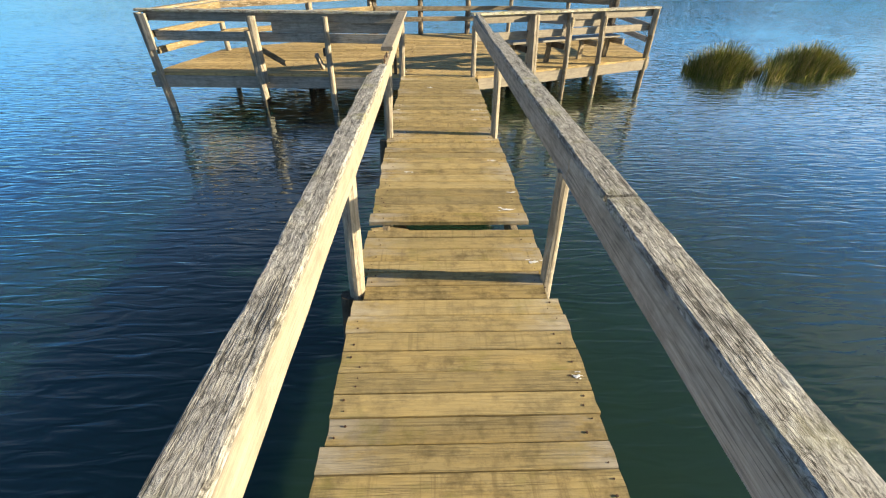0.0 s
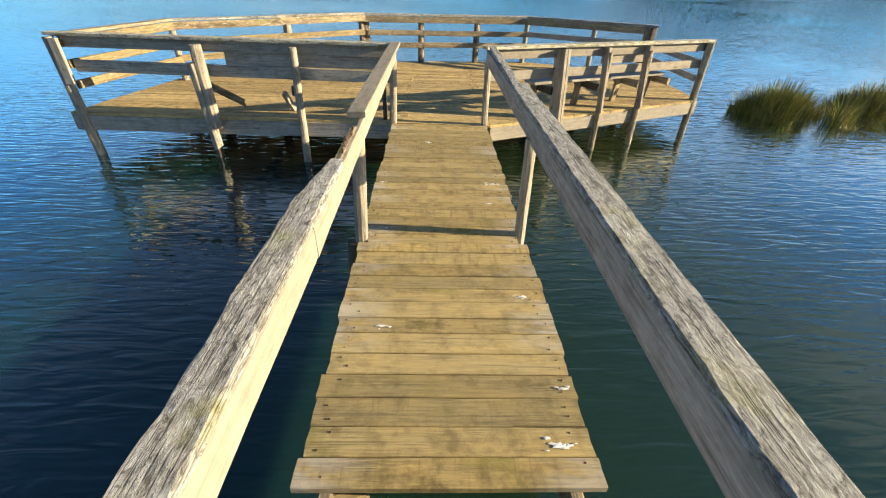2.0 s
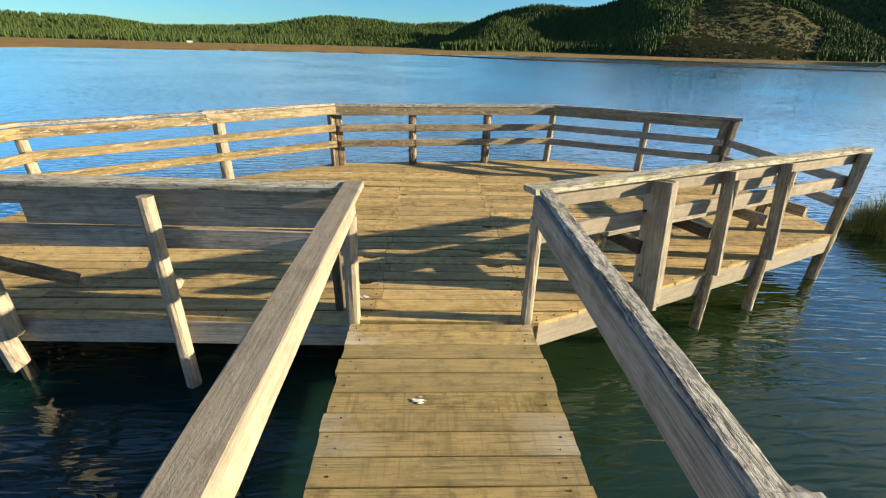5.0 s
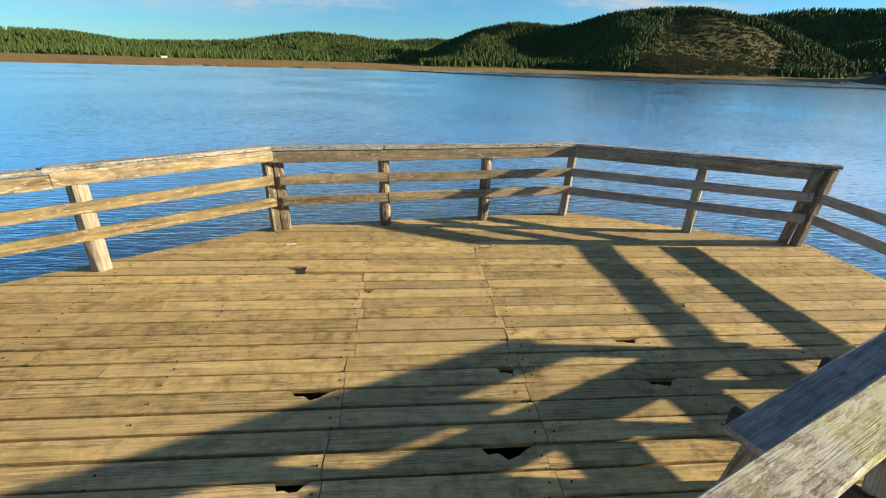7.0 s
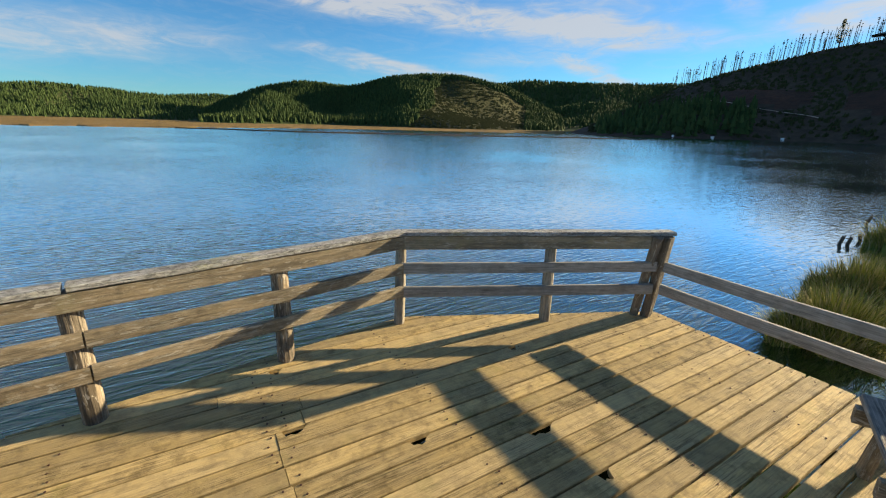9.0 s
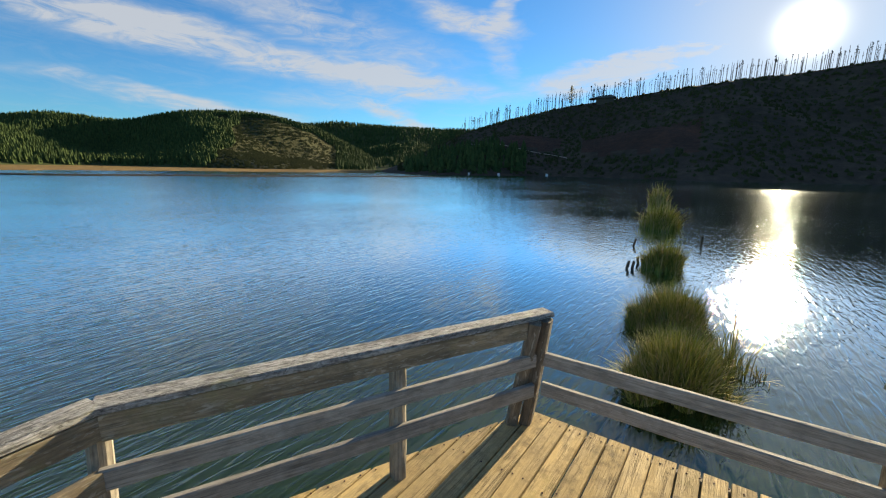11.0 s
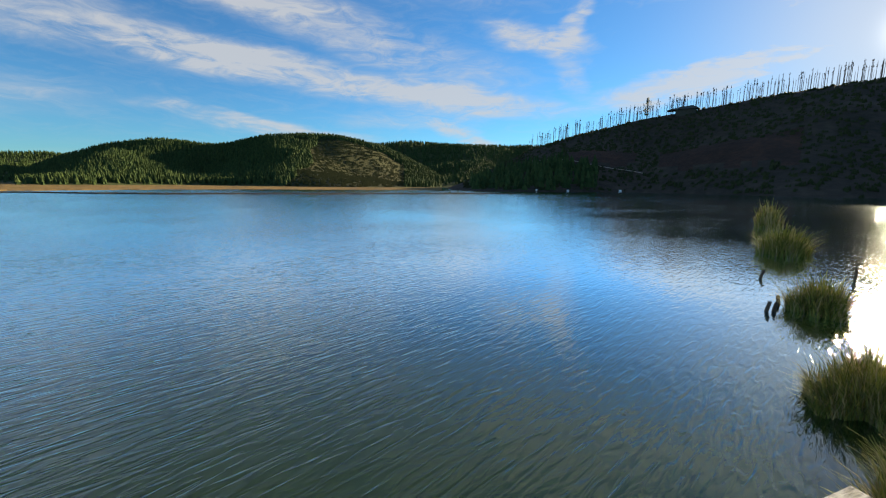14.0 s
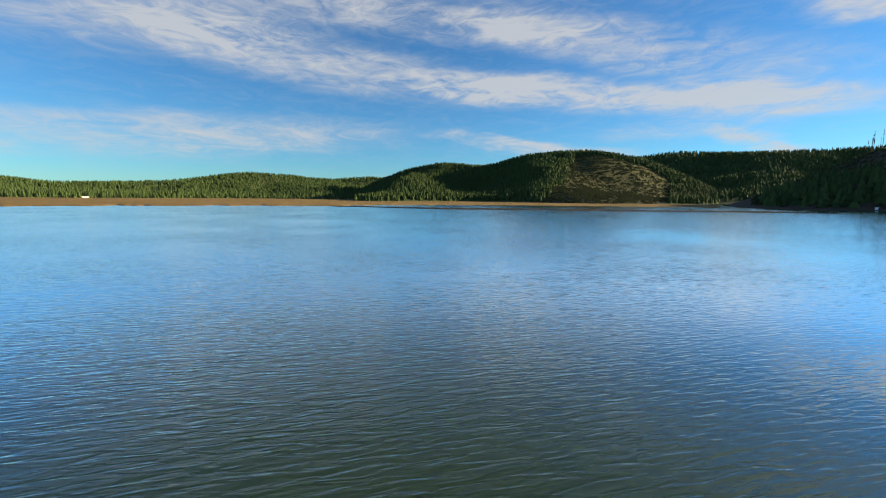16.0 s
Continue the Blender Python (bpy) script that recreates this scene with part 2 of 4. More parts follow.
    bsdf.inputs["Specular IOR Level"].default_value = 0.25
    b = node(t, "ShaderNodeBump", {"Height": height, "Strength": bump, "Distance": 0.006})
    t.links.new(b.outputs[0], bsdf.inputs["Normal"])
    return m


M_PLANK = wood("walkway_plank_wood", (0.42, 0.305, 0.115), (0.29, 0.21, 0.085), (0.35, 0.285, 0.145), crack=0.6, saw=0.35, moss=0.8, vary=0.45, bump=0.7, fibre=2.2, mottle=0.95, calm=0.62, bleach=0.75)
M_BOARD = wood("platform_board_wood", (0.51, 0.36, 0.138), (0.35, 0.245, 0.098), (0.44, 0.335, 0.17), crack=0.8, moss=0.65, vary=0.42, bump=0.8, fibre=1.6, mottle=0.95, calm=0.55)
M_CAP = wood("lichen_grey_wood", (0.40, 0.395, 0.37), (0.12, 0.115, 0.105), (0.32, 0.315, 0.295), lichen=0.6, crack=1.0, vary=0.12, bump=1.0, fibre=4.0, mottle=0.5, flake=1.0)
M_LICHEN = wood("lichen_crusted_wood", (0.36, 0.33, 0.26), (0.13, 0.11, 0.085), (0.29, 0.26, 0.21), lichen=0.9, crack=0.8, vary=0.1, bump=1.0, fibre=3.0, mottle=0.4, cover=0.09, flake=0.6)
M_RAIL = wood("silver_rail_wood", (0.36, 0.335, 0.29), (0.22, 0.20, 0.165), (0.32, 0.295, 0.25), crack=0.7, vary=0.2, bump=0.4, soak=0.35, calm=0.3)
M_POST = wood("pale_post_wood", (0.36, 0.315, 0.235), (0.23, 0.19, 0.13), (0.30, 0.27, 0.225), crack=0.6, vary=0.25, bump=0.45, soak=0.5, calm=0.3)
M_FRESH = wood("tan_rail_wood", (0.282, 0.245, 0.19), (0.225, 0.192, 0.143), (0.255, 0.23, 0.19), crack=0.3, vary=0.15, bump=0.28, mottle=0.45, flake=0.1, calm=0.7)
M_BROWN = wood("rail_brown_wood", (0.31, 0.235, 0.135), (0.16, 0.115, 0.065), (0.27, 0.235, 0.17), lichen=0.35, crack=0.7, vary=0.35, bump=0.7, mottle=0.7, soak=0.85)
M_TAN = wood("sunny_rail_wood", (0.26, 0.20, 0.095), (0.15, 0.11, 0.055), (0.22, 0.18, 0.11), crack=0.6, moss=0.4, vary=0.25, bump=0.5, soak=0.6)
M_LOG = wood("brown_log_wood", (0.25, 0.19, 0.12), (0.11, 0.08, 0.05), (0.24, 0.21, 0.165), crack=0.9, vary=0.35, bump=0.9, mottle=0.7, soak=1.0)
# Dark wood; its near-black colour also stands in for shade on timber under the decks.
M_DARK = wood("dark_and_shaded_wood", (0.10, 0.08, 0.055), (0.05, 0.04, 0.028), (0.08, 0.07, 0.055), crack=0.5, vary=0.3, bump=0.5)


def plain(name, colour, rough=0.7, metal=0.0, noisy=0.25, scale=30.0):
    m, t, bsdf = material(name)
    n = node(t, "ShaderNodeTexNoise", {"Vector": node(t, "ShaderNodeTexCoord").outputs["Object"], "Scale": scale, "Detail": 4.0}).outputs[0]
    c = mix(t, n, tuple(v * (1 - noisy) for v in colour) + (1,), tuple(min(1, v * (1 + noisy)) for v in colour) + (1,))
    t.links.new(c, bsdf.inputs["Base Color"])
    bsdf.inputs["Roughness"].default_value, bsdf.inputs["Metallic"].default_value = rough, metal
    return m


M_NAIL = plain("rusty_iron", (0.09, 0.045, 0.03), 0.8, 0.4)
M_WHITE = plain("white_paint", (0.75, 0.74, 0.70), 0.6, noisy=0.08)
M_ROOF = plain("dark_roof_sheet", (0.06, 0.055, 0.05), 0.6)
M_DROP = plain("white_droppings", (0.72, 0.71, 0.68), 0.9, noisy=0.15)
M_ROAD = plain("pale_gravel", (0.42, 0.34, 0.26), 0.9, scale=0.2)


def water_material():
    """Murky green water under a rippled reflecting surface, rougher out on the open lake."""
    m, t, bsdf = material("lake_water")
    t.nodes.remove(bsdf)
    co = node(t, "ShaderNodeNewGeometry").outputs["Position"]
    far = node(t, "ShaderNodeVectorMath", {0: co}, operation="LENGTH").outputs["Value"]
    patch = node(t, "ShaderNodeTexNoise", {"Vector": co, "Scale": 0.06, "Detail": 3.0}).outputs[0]
    # Green at +x to darker teal at -x; the walkway's shadow is painted into this.
    across = maths(t, "MULTIPLY", node(t, "ShaderNodeSeparateXYZ", {0: co}).outputs[0], 0.045)
    shaded_murk = ramp(t, maths(t, "ADD", patch, across), ((0.30, (0.004, 0.024, 0.023)), (0.66, (0.019, 0.033, 0.006))))
    m1 = node(t, "ShaderNodeMapping", {0: co, 2: (0, 0, radians(-14)), 3: (1.1, 5.2, 1)}).outputs[0]
    r1 = node(t, "ShaderNodeTexNoise", {"Vector": m1, "Scale": 2.15, "Detail": 1.6, "Roughness": 0.45, "Distortion": 0.8}).outputs[0]
    m2 = node(t, "ShaderNodeMapping", {0: co, 2: (0, 0, radians(24)), 3: (0.8, 2.2, 1)}).outputs[0]
    r2 = node(t, "ShaderNodeTexNoise", {"Vector": m2, "Scale": 1.1, "Detail": 2.0, "Roughness": 0.5, "Distortion": 0.4}).outputs[0]
    calm = ramp(t, node(t, "ShaderNodeTexNoise", {"Vector": co, "Scale": 0.10, "Detail": 3.0}).outputs[0], ((0.30, 0.30), (0.66, 1.0)))
    h = maths(t, "ADD", maths(t, "MULTIPLY", r1, 0.80), maths(t, "MULTIPLY", r2, 0.25))
    h = maths(t, "MULTIPLY", h, calm)
    away = node(t, "ShaderNodeVectorMath", {0: co, 1: (0.0, 8.0, WATER)}, operation="DISTANCE").outputs["Value"]
    h = maths(t, "MULTIPLY", h, ramp(t, maths(t, "MULTIPLY", away, 0.01), ((0.05, 1.0), (0.16, 0.66), (0.40, 0.45), (0.9, 0.55))))
    # far out only the faces of the waves that lean towards the platform are seen
    out = maths(t, "MAXIMUM", maths(t, "SUBTRACT", away, 7.0), 0.0)
    fade = maths(t, "EXPONENT", maths(t, "MULTIPLY", out, -1 / 26.0))
    lean = maths(t, "MULTIPLY", maths(t, "ADD", out, maths(t, "MULTIPLY", maths(t, "SUBTRACT", fade, 1.0), 26.0)), 0.038 / 0.026)
    h = maths(t, "ADD", h, lean)
    b = node(t, "ShaderNodeBump", {"Height": h, "Strength": 1.0, "Distance": 0.026}).outputs[0]
    gloss = node(t, "ShaderNodeFresnel", {"IOR": 1.36, "Normal": b}).outputs[0]
    gloss = maths(t, "MINIMUM", maths(t, "MULTIPLY", maths(t, "POWER", gloss, 1.25), 4.5), 0.97)
    rough = ramp(t, maths(t, "MULTIPLY", far, 0.01), ((0.08, 0.02), (0.30, 0.03), (0.9, 0.055)))
    murk = node(t, "ShaderNodeSubsurfaceScattering", {"Color": shaded_murk, "Scale": 1.0, "Radius": (0.3, 0.4, 0.35)})
    murk.falloff = "BURLEY"
    body = murk.outputs[0]
    top = node(t, "ShaderNodeBsdfGlossy", {"Color": (0.88, 0.97, 1.0, 1), "Roughness": rough, "Normal": b}).outputs[0]
    both = node(t, "ShaderNodeMixShader", {0: gloss, 1: body, 2: top}).outputs[0]
    t.links.new(both, t.nodes["Material Output"].inputs[0])
    return m


M_WATER = water_material()


def land(name, stops, scale, rough=0.95, vary_scale=8.0):
    """Soil and scrub at the scale of a hillside."""
    m, t, bsdf = material(name)
    co = node(t, "ShaderNodeNewGeometry").outputs["Position"]
    n = node(t, "ShaderNodeTexNoise", {"Vector": co, "Scale": scale, "Detail": 8.0, "Roughness": 0.68}).outputs[0]
    f = node(t, "ShaderNodeTexNoise", {"Vector": co, "Scale": scale * vary_scale, "Detail": 5.0, "Roughness": 0.7}).outputs[0]
    col = ramp(t, maths(t, "ADD", maths(t, "MULTIPLY", n, 0.6), maths(t, "MULTIPLY", f, 0.4)), stops)
    t.links.new(col, bsdf.inputs["Base Color"])
    bsdf.inputs["Roughness"].default_value = rough
    bsdf.inputs["Specular IOR Level"].default_value = 0.1
    b = node(t, "ShaderNodeBump", {"Height": f, "Strength": 0.6, "Distance": 1.0})
    t.links.new(b.outputs[0], bsdf.inputs["Normal"])
    return m


def foliage(name, a, b, rough=0.8):
    m, t, bsdf = material(name)
    r = node(t, "ShaderNodeNewGeometry").outputs["Random Per Island"]
    t.links.new(ramp(t, r, ((0.0, a), (1.0, b))), bsdf.inputs["Base Color"])
    bsdf.inputs["Roughness"].default_value = rough
    bsdf.inputs["Specular IOR Level"].default_value = 0.05
    return m


M_HILL = land("forest_floor", ((0.3, (0.035, 0.05, 0.018)), (0.5, (0.06, 0.075, 0.025)), (0.7, (0.12, 0.11, 0.05))), 0.03)
M_SCRUB = land("dry_scrub", ((0.3, (0.036, 0.044, 0.016)), (0.5, (0.052, 0.054, 0.021)), (0.7, (0.072, 0.064, 0.028))), 0.035)
M_BURNT = land("logged_slope", ((0.3, (0.030, 0.027, 0.017)), (0.5, (0.060, 0.044, 0.030)), (0.72, (0.105, 0.078, 0.050))), 0.03)
M_RED = land("red_soil", ((0.3, (0.030, 0.022, 0.015)), (0.5, (0.062, 0.034, 0.022)), (0.7, (0.11, 0.05, 0.028))), 0.05)
M_MARSH = land("marsh_grass", ((0.32, (0.07, 0.06, 0.022)), (0.5, (0.22, 0.14, 0.048)), (0.68, (0.28, 0.20, 0.075))), 0.06)
M_MUD = land("wet_mud", ((0.3, (0.02, 0.018, 0.013)), (0.5, (0.04, 0.034, 0.022)), (0.7, (0.08, 0.065, 0.035))), 0.2)
M_PINE = foliage("pine_needles", (0.030, 0.052, 0.018), (0.062, 0.088, 0.026))
M_BUSH = foliage("scrub_leaves", (0.034, 0.042, 0.014), (0.055, 0.058, 0.022))
M_DEAD = foliage("bare_pine", (0.08, 0.065, 0.05), (0.16, 0.13, 0.10))
M_REED = foliage("reed_leaf", (0.085, 0.115, 0.022), (0.35, 0.33, 0.08), 0.85)
M_STRAW = foliage("straw_leaf", (0.30, 0.24, 0.10), (0.46, 0.38, 0.18), 0.85)

# ---- building helpers ----
WORLD = {}
rng = random.Random(4)


def thing(name, at, label, category, group="", kind=""):
    """An empty at the base of a thing, to which its parts belong."""
    ob = new(name)
    ob.empty_display_size = 0.1
    ob.matrix_basis = Matrix.Translation(at)
    WORLD[ob] = ob.matrix_basis.copy()
    return tagged(ob, label, category, group, kind)


def put(name, mesh, m, parent=None, label=""):
    ob = new(name, mesh)
    ob.matrix_basis = m
    WORLD[ob] = m.copy()
    if parent:
        ob.parent = parent
        ob.matrix_parent_inverse = WORLD[parent].inverted()
    if label:
        ob["label"] = label
    return ob


def mesh_of(name, verts, faces, mat, smooth=False):
    me = bpy.data.meshes.new(name)
    me.from_pydata(verts, [], faces)
    me.materials.append(mat)
    if smooth:
        me.polygons.foreach_set("use_smooth", [True] * len(me.polygons))
    me.update()
    return me


def along(p0, p1, up=(0, 0, 1)):
    """A pose at p0 whose x axis runs to p1 and whose z axis is nearest to up."""
    p0, p1 = Vector(p0), Vector(p1)
    x = (p1 - p0).normalized()
    y = Vector(up).cross(x).normalized()
    z = x.cross(y)
    m = Matrix((x, y, z)).transposed().to_4x4()
    m.translation = p0
    return m


def prism(name, section, length, steps, mat, rough=0.003, taper=1.0, ragged0=0.0, ragged1=0.0, bow=0.0, smooth=False):
    """A timber along x with that cross-section, slightly uneven, with torn ends if asked."""
    n = len(section)
    verts, faces = [], []
    for i in range(steps + 1):
        f = i / steps
        k = 1 + (taper - 1) * f
        dz = bow * math.sin(math.pi * f)
        for j, (y, z) in enumerate(section):
            x = f * length
            if i == 0:
                x += ragged0 * rng.random()
            if i == steps:
                x -= ragged1 * rng.random()
            verts.append((x, y * k + rng.uniform(-rough, rough), z * k + dz + rng.uniform(-rough, rough)))
    for i in range(steps):
        for j in range(n):
            a, b = i * n + j, i * n + (j + 1) % n
            faces.append((a, a + n, b + n, b)[::-1])
    faces.append(tuple(range(n))[::-1])
    faces.append(tuple(steps * n + j for j in range(n)))
    return mesh_of(name, verts, faces, mat, smooth)


def bar(w, h, c=0.006):
    """A rectangle w wide and h high round the axis, with worn corners."""
    w, h = w / 2, h / 2
    return [(-w, -h + c), (-w + c, -h), (w - c, -h), (w, -h + c), (w, h - c), (w - c, h), (-w + c, h), (-w, h - c)]


def ring(r, n=12, flat=0.0):
    out = []
    for i in range(n):
        a = 2 * math.pi * i / n
        y, z = r * math.cos(a), r * math.sin(a)
        out.append((max(y, -r + flat), z))
    return out


def timber(name, p0, p1, w, h, mat, parent, label="", up=(0, 0, 1), rough=0.003, step=0.22, **more):
    """A sawn timber from p0 to p1, its middle line on them."""
    L = (Vector(p1) - Vector(p0)).length
    me = prism(name, bar(w, h, min(w, h) * 0.14), L, max(2, int(L / step)), mat, rough, **more)
    return put(name, me, along(p0, p1, up), parent, label)


def pole(name, p0, p1, r, mat, parent, label="", flat=0.0, taper=1.0, **more):
    L = (Vector(p1) - Vector(p0)).length
    me = prism(name, ring(r, 12, flat), L, max(3, int(L / 0.2)), mat, 0.0025, taper, smooth=False, **more)
    return put(name, me, along(p0, p1, (0.3, 1, 0.1)), parent, label)


# ---- water ----
def water():
    verts, faces = [], []
    rings, spokes = (0, 20, 80, 300, 1200, 4500), 48
    verts.append((0, 8, WATER))
    for r in rings[1:]:
        for k in range(spokes):
            a = 2 * math.pi * k / spokes
            verts.append((r * math.cos(a), 8 + r * math.sin(a), WATER))
    for k in range(spokes):
        faces.append((0, 1 + k, 1 + (k + 1) % spokes))
    for i in range(len(rings) - 2):
        for k in range(spokes):
            a, b = 1 + i * spokes + k, 1 + i * spokes + (k + 1) % spokes
            faces.append((a, a + spokes, b + spokes, b))
    ob = put("water", mesh_of("water", verts, faces, M_WATER), Matrix())
    tagged(ob, "rippled blue-green lake water reaching the far shore", "water", kind="structure")


water()

# ---- hills ----
CENTRE = Vector((2.0, 10.0, 0.0))


def wave(x, y, s):
    return noise.noise(Vector((x * s, y * s, 3.7)))


class Hill:
    """A ridge round the lake: crest angles by bearing, foot and crest distances."""

    def __init__(self, crest, foot, top, lower=0.0, rugged=1.0, spurs=((0, 0.0),)):
        self.b, self.e = [c[0] for c in crest], [c[1] for c in crest]
        self.foot, self.top, self.lower, self.rugged = foot, top, lower, rugged
        self.sb, self.sv = [c[0] for c in spurs], [c[1] for c in spurs]

    def at(self, bearing, s):
        """Place on the hill: s is 0 at the foot, 1 on the crest, 2 behind it."""
        e = sum(np.interp(bearing + d, self.b, self.e) for d in (-0.8, 0, 0.8)) / 3 - self.lower
        foot = self.foot * (1 + 0.10 * math.sin(bearing * 0.19 + self.top))
        top = self.top * (1 + 0.06 * math.sin(bearing * 0.13 + 1.0))
        d = foot + (top - foot) * s if s <= 1 else top + (s - 1) * top * 0.5
        a = radians(bearing)
        x, y = CENTRE.x + d * math.sin(a), CENTRE.y + d * math.cos(a)
        crest = max(0.0, math.tan(radians(e)) * top + 1.9)
        rise = (0.5 - 0.5 * math.cos(math.pi * min(s, 1))) * 0.45 + 0.55 * min(s, 1) ** 0.85 if s <= 1 else max(0, 1 - (s - 1) ** 2 * 0.9)
        z = crest * rise
        if s <= 1:
            gully = wave(x, y, 0.011) * 0.42 + wave(x, y, 0.035) * 0.12
            spur = np.interp(bearing + 1.6 * wave(x, y, 0.02), self.sb, self.sv)
            z *= 1 + gully * self.rugged * math.sin(math.pi * s) + spur * math.sin(math.pi * min(1.0, s * 1.12))
            z = min(z, (0.90 + 0.10 * s) * crest * d / top)
        return Vector((x, y, -0.8 + z))


def hill(name, h, b0, b1, mat, label, step=1.0, rows=14, patch=None, patch_mat=None):
    verts, faces, ids = [], [], []
    nb = int((b1 - b0) / step)
    ss = [1.06 * i / rows for i in range(rows)] + [1.3, 1.6, 2.0]
    for i in range(nb + 1):
        for s in ss:
            verts.append(h.at(b0 + i * step, s))
    n = len(ss)
    for i in range(nb):
        for j in range(n - 1):
            a = i * n + j
            faces.append((a, a + 1, a + n + 1, a + n)[::-1])
            ids.append(1 if patch and patch(b0 + (i + 0.5) * step, ss[j]) else 0)
    me = mesh_of(name, verts, faces, mat, True)
    if patch_mat:
        me.materials.append(patch_mat)
        me.polygons.foreach_set("material_index", ids)
    return tagged(put(name, me, Matrix()), label, "hill", kind="structure")


def scatter(name, label, category, mat, spots, shape):
    """Far vegetation in one mesh: shape gives vertices and faces of one plant."""
    verts, faces = [], []
    for p, size in spots:
        vs, fs = shape(size)
        k = len(verts)
        verts += [(p.x + x, p.y + y, p.z + z) for x, y, z in vs]
        faces += [tuple(k + i for i in f) for f in fs]
    return tagged(put(name, mesh_of(name, verts, faces, mat), Matrix()), label, category, kind="stuff")


def conifer(size):
    """A young pine: three ragged tiers of boughs on a short stem."""
    vs, fs = [], []
    turn = rng.random() * 6.28
    wide = size * rng.uniform(0.21, 0.31)
    lean = rng.uniform(-0.03, 0.03) * size
    for z0, z1, r in ((0.02, 0.55, 1.0), (0.32, 0.8, 0.72), (0.58, 1.0, 0.42)):
        k = len(vs)
        for i in range(5):
            a = turn + z0 * 3 + 2 * math.pi * i / 5
            rr = wide * r * rng.uniform(0.7, 1.25)
            vs.append((rr * math.cos(a), rr * math.sin(a), size * (z0 + rng.uniform(-0.03, 0.05))))
        vs.append((lean * z1, 0, size * z1))
        fs += [(k + i, k + (i + 1) % 5, k + 5) for i in range(5)]
    return vs, fs


def shrub(size):
    """A low bush of a few leaning wedges."""
    vs, fs = [], []
    for i in range(5):
        a, r = rng.random() * 6.28, size * 0.35
        x, y, s = r * math.cos(a), r * math.sin(a), size * rng.uniform(0.35, 0.6)
        k = len(vs)
        vs += [(x - s, y - s * 0.4, 0), (x + s, y - s * 0.5, 0), (x + s * 0.1, y + s, 0), (x + rng.uniform(-s, s) * 0.5, y, size * rng.uniform(0.6, 1.0))]
        fs += [(k, k + 1, k + 3), (k + 1, k + 2, k + 3), (k + 2, k, k + 3)]
    return vs, fs


def bare_pine(size):
    """A tall thin pine left after logging: a stem and a small tuft on top."""
    vs, fs = [], []
    r, lean = size * 0.016, rng.uniform(-0.06, 0.06) * size
    for z, k in ((0, 1.0), (1, 0.5)):
        vs += [(lean * z + r * k * math.cos(a), r * k * math.sin(a), size * z) for a in (0, 2.1, 4.2)]
    fs += [(0, 1, 4, 3), (1, 2, 5, 4), (2, 0, 3, 5)]
    for i in range(rng.choice((0, 2, 4, 5, 8))):
        z, s = size * rng.uniform(0.62, 1.0), size * rng.uniform(0.02, 0.05)
        a = rng.random() * 6.28
        k = len(vs)
        x, y = lean * z / size, 0
        vs += [(x, y, z - s * 0.5), (x + s * 1.6 * math.cos(a), y + s * 1.6 * math.sin(a), z), (x + s * 0.5, y - s * 0.5, z + s), (x - s * 0.4, y + s * 0.5, z + s * 0.6)]
        fs += [(k, k + 1, k + 2), (k, k + 1, k + 3), (k, k + 2, k + 3), (k + 1, k + 2, k + 3)]
    return vs, fs


far_ridge = Hill([(-110, 2.6), (-75, 2.4), (-50, 2.3), (-39, 2.1), (-35, 2.1), (-30, 1.5), (-25, 1.65), (-20, 1.95), (-15, 2.8), (-12, 3.2), (-7, 3.0), (-2.4, 2.6), (3, 3.0), (10, 2.6), (30, 2)], 430, 720, 0.35, spurs=((-60, -0.6), (-52, 0), (-40, -0.6), (-34, 0), (-22, -0.5), (-19, -0.05), (-10, -0.75), (-3, 0), (4, -0.6)))
mid_hill = Hill([(-4, -0.6), (0, 0.3), (3.3, 2.2), (7.9, 4.1), (12.4, 5.0), (15, 4.85), (17.5, 4.55), (19.3, 4.7), (23.7, 6.0), (28, 6.4), (32, 6.4), (36.8, 5.5), (39.3, 4.8), (43, 3.0), (48, 0.2)], 290, 520, 0.45, spurs=((-4, -0.2), (-2.5, 0), (1.8, -0.8), (9, 0), (15, -0.4), (17, -0.62), (26, 0.0), (41, -0.8)))
back_hill = Hill([(28, 3.5), (36, 5.2), (41, 5.9), (46.6, 5.55), (52, 5.4), (57, 5.4), (62, 5.3), (70, 4.5)], 470, 800, 0.4, spurs=((36, -0.3), (41, -0.85), (50, 0), (60, -0.8)))
dark_hill = Hill([(46, -0.5), (50, 1.0), (54, 3.0), (58, 5.0), (62, 6.2), (66.5, 7.3), (71, 8.3), (75.5, 8.8), (83, 9.8), (89, 10.2), (94.5, 10.35), (99, 10.7), (106, 11.1), (120, 10.4), (145, 7.0), (175, 4.0)], 185, 340, 0.1)
rear_land = Hill([(160, 3.0), (190, 3.5), (220, 2.6), (255, 3.2), (280, 2.6)], 260, 520)


def on_scrub(b, s):
    return 26.0 + 3.5 * wave(b, s * 10, 0.4) + 3 * s < b < 41 and s < 0.92 - 0.02 * (b - 26) * 0.3


def on_red(b, s):
    return (62.5 < b < 70.5 and 0.34 + 0.06 * wave(b, 1, 0.6) < s < 0.55) or (73 < b < 86 and 0.22 + 0.08 * wave(b, 4, 0.5) < s < 0.48)


hill("hill_far", far_ridge, -110, 30, M_HILL, "low forested ridge behind the marsh", 1.25)
hill("hill_middle", mid_hill, -4, 48, M_HILL, "rounded green hill with dry scrub on one slope", 0.5, 18, on_scrub, M_SCRUB)
hill("hill_back", back_hill, 28, 70, M_HILL, "shaded forested hill closing the valley", 1.0)
hill("hill_dark", dark_hill, 46, 175, M_BURNT, "dark logged hillside with red earth cuts", 0.5, 20, on_red, M_RED)
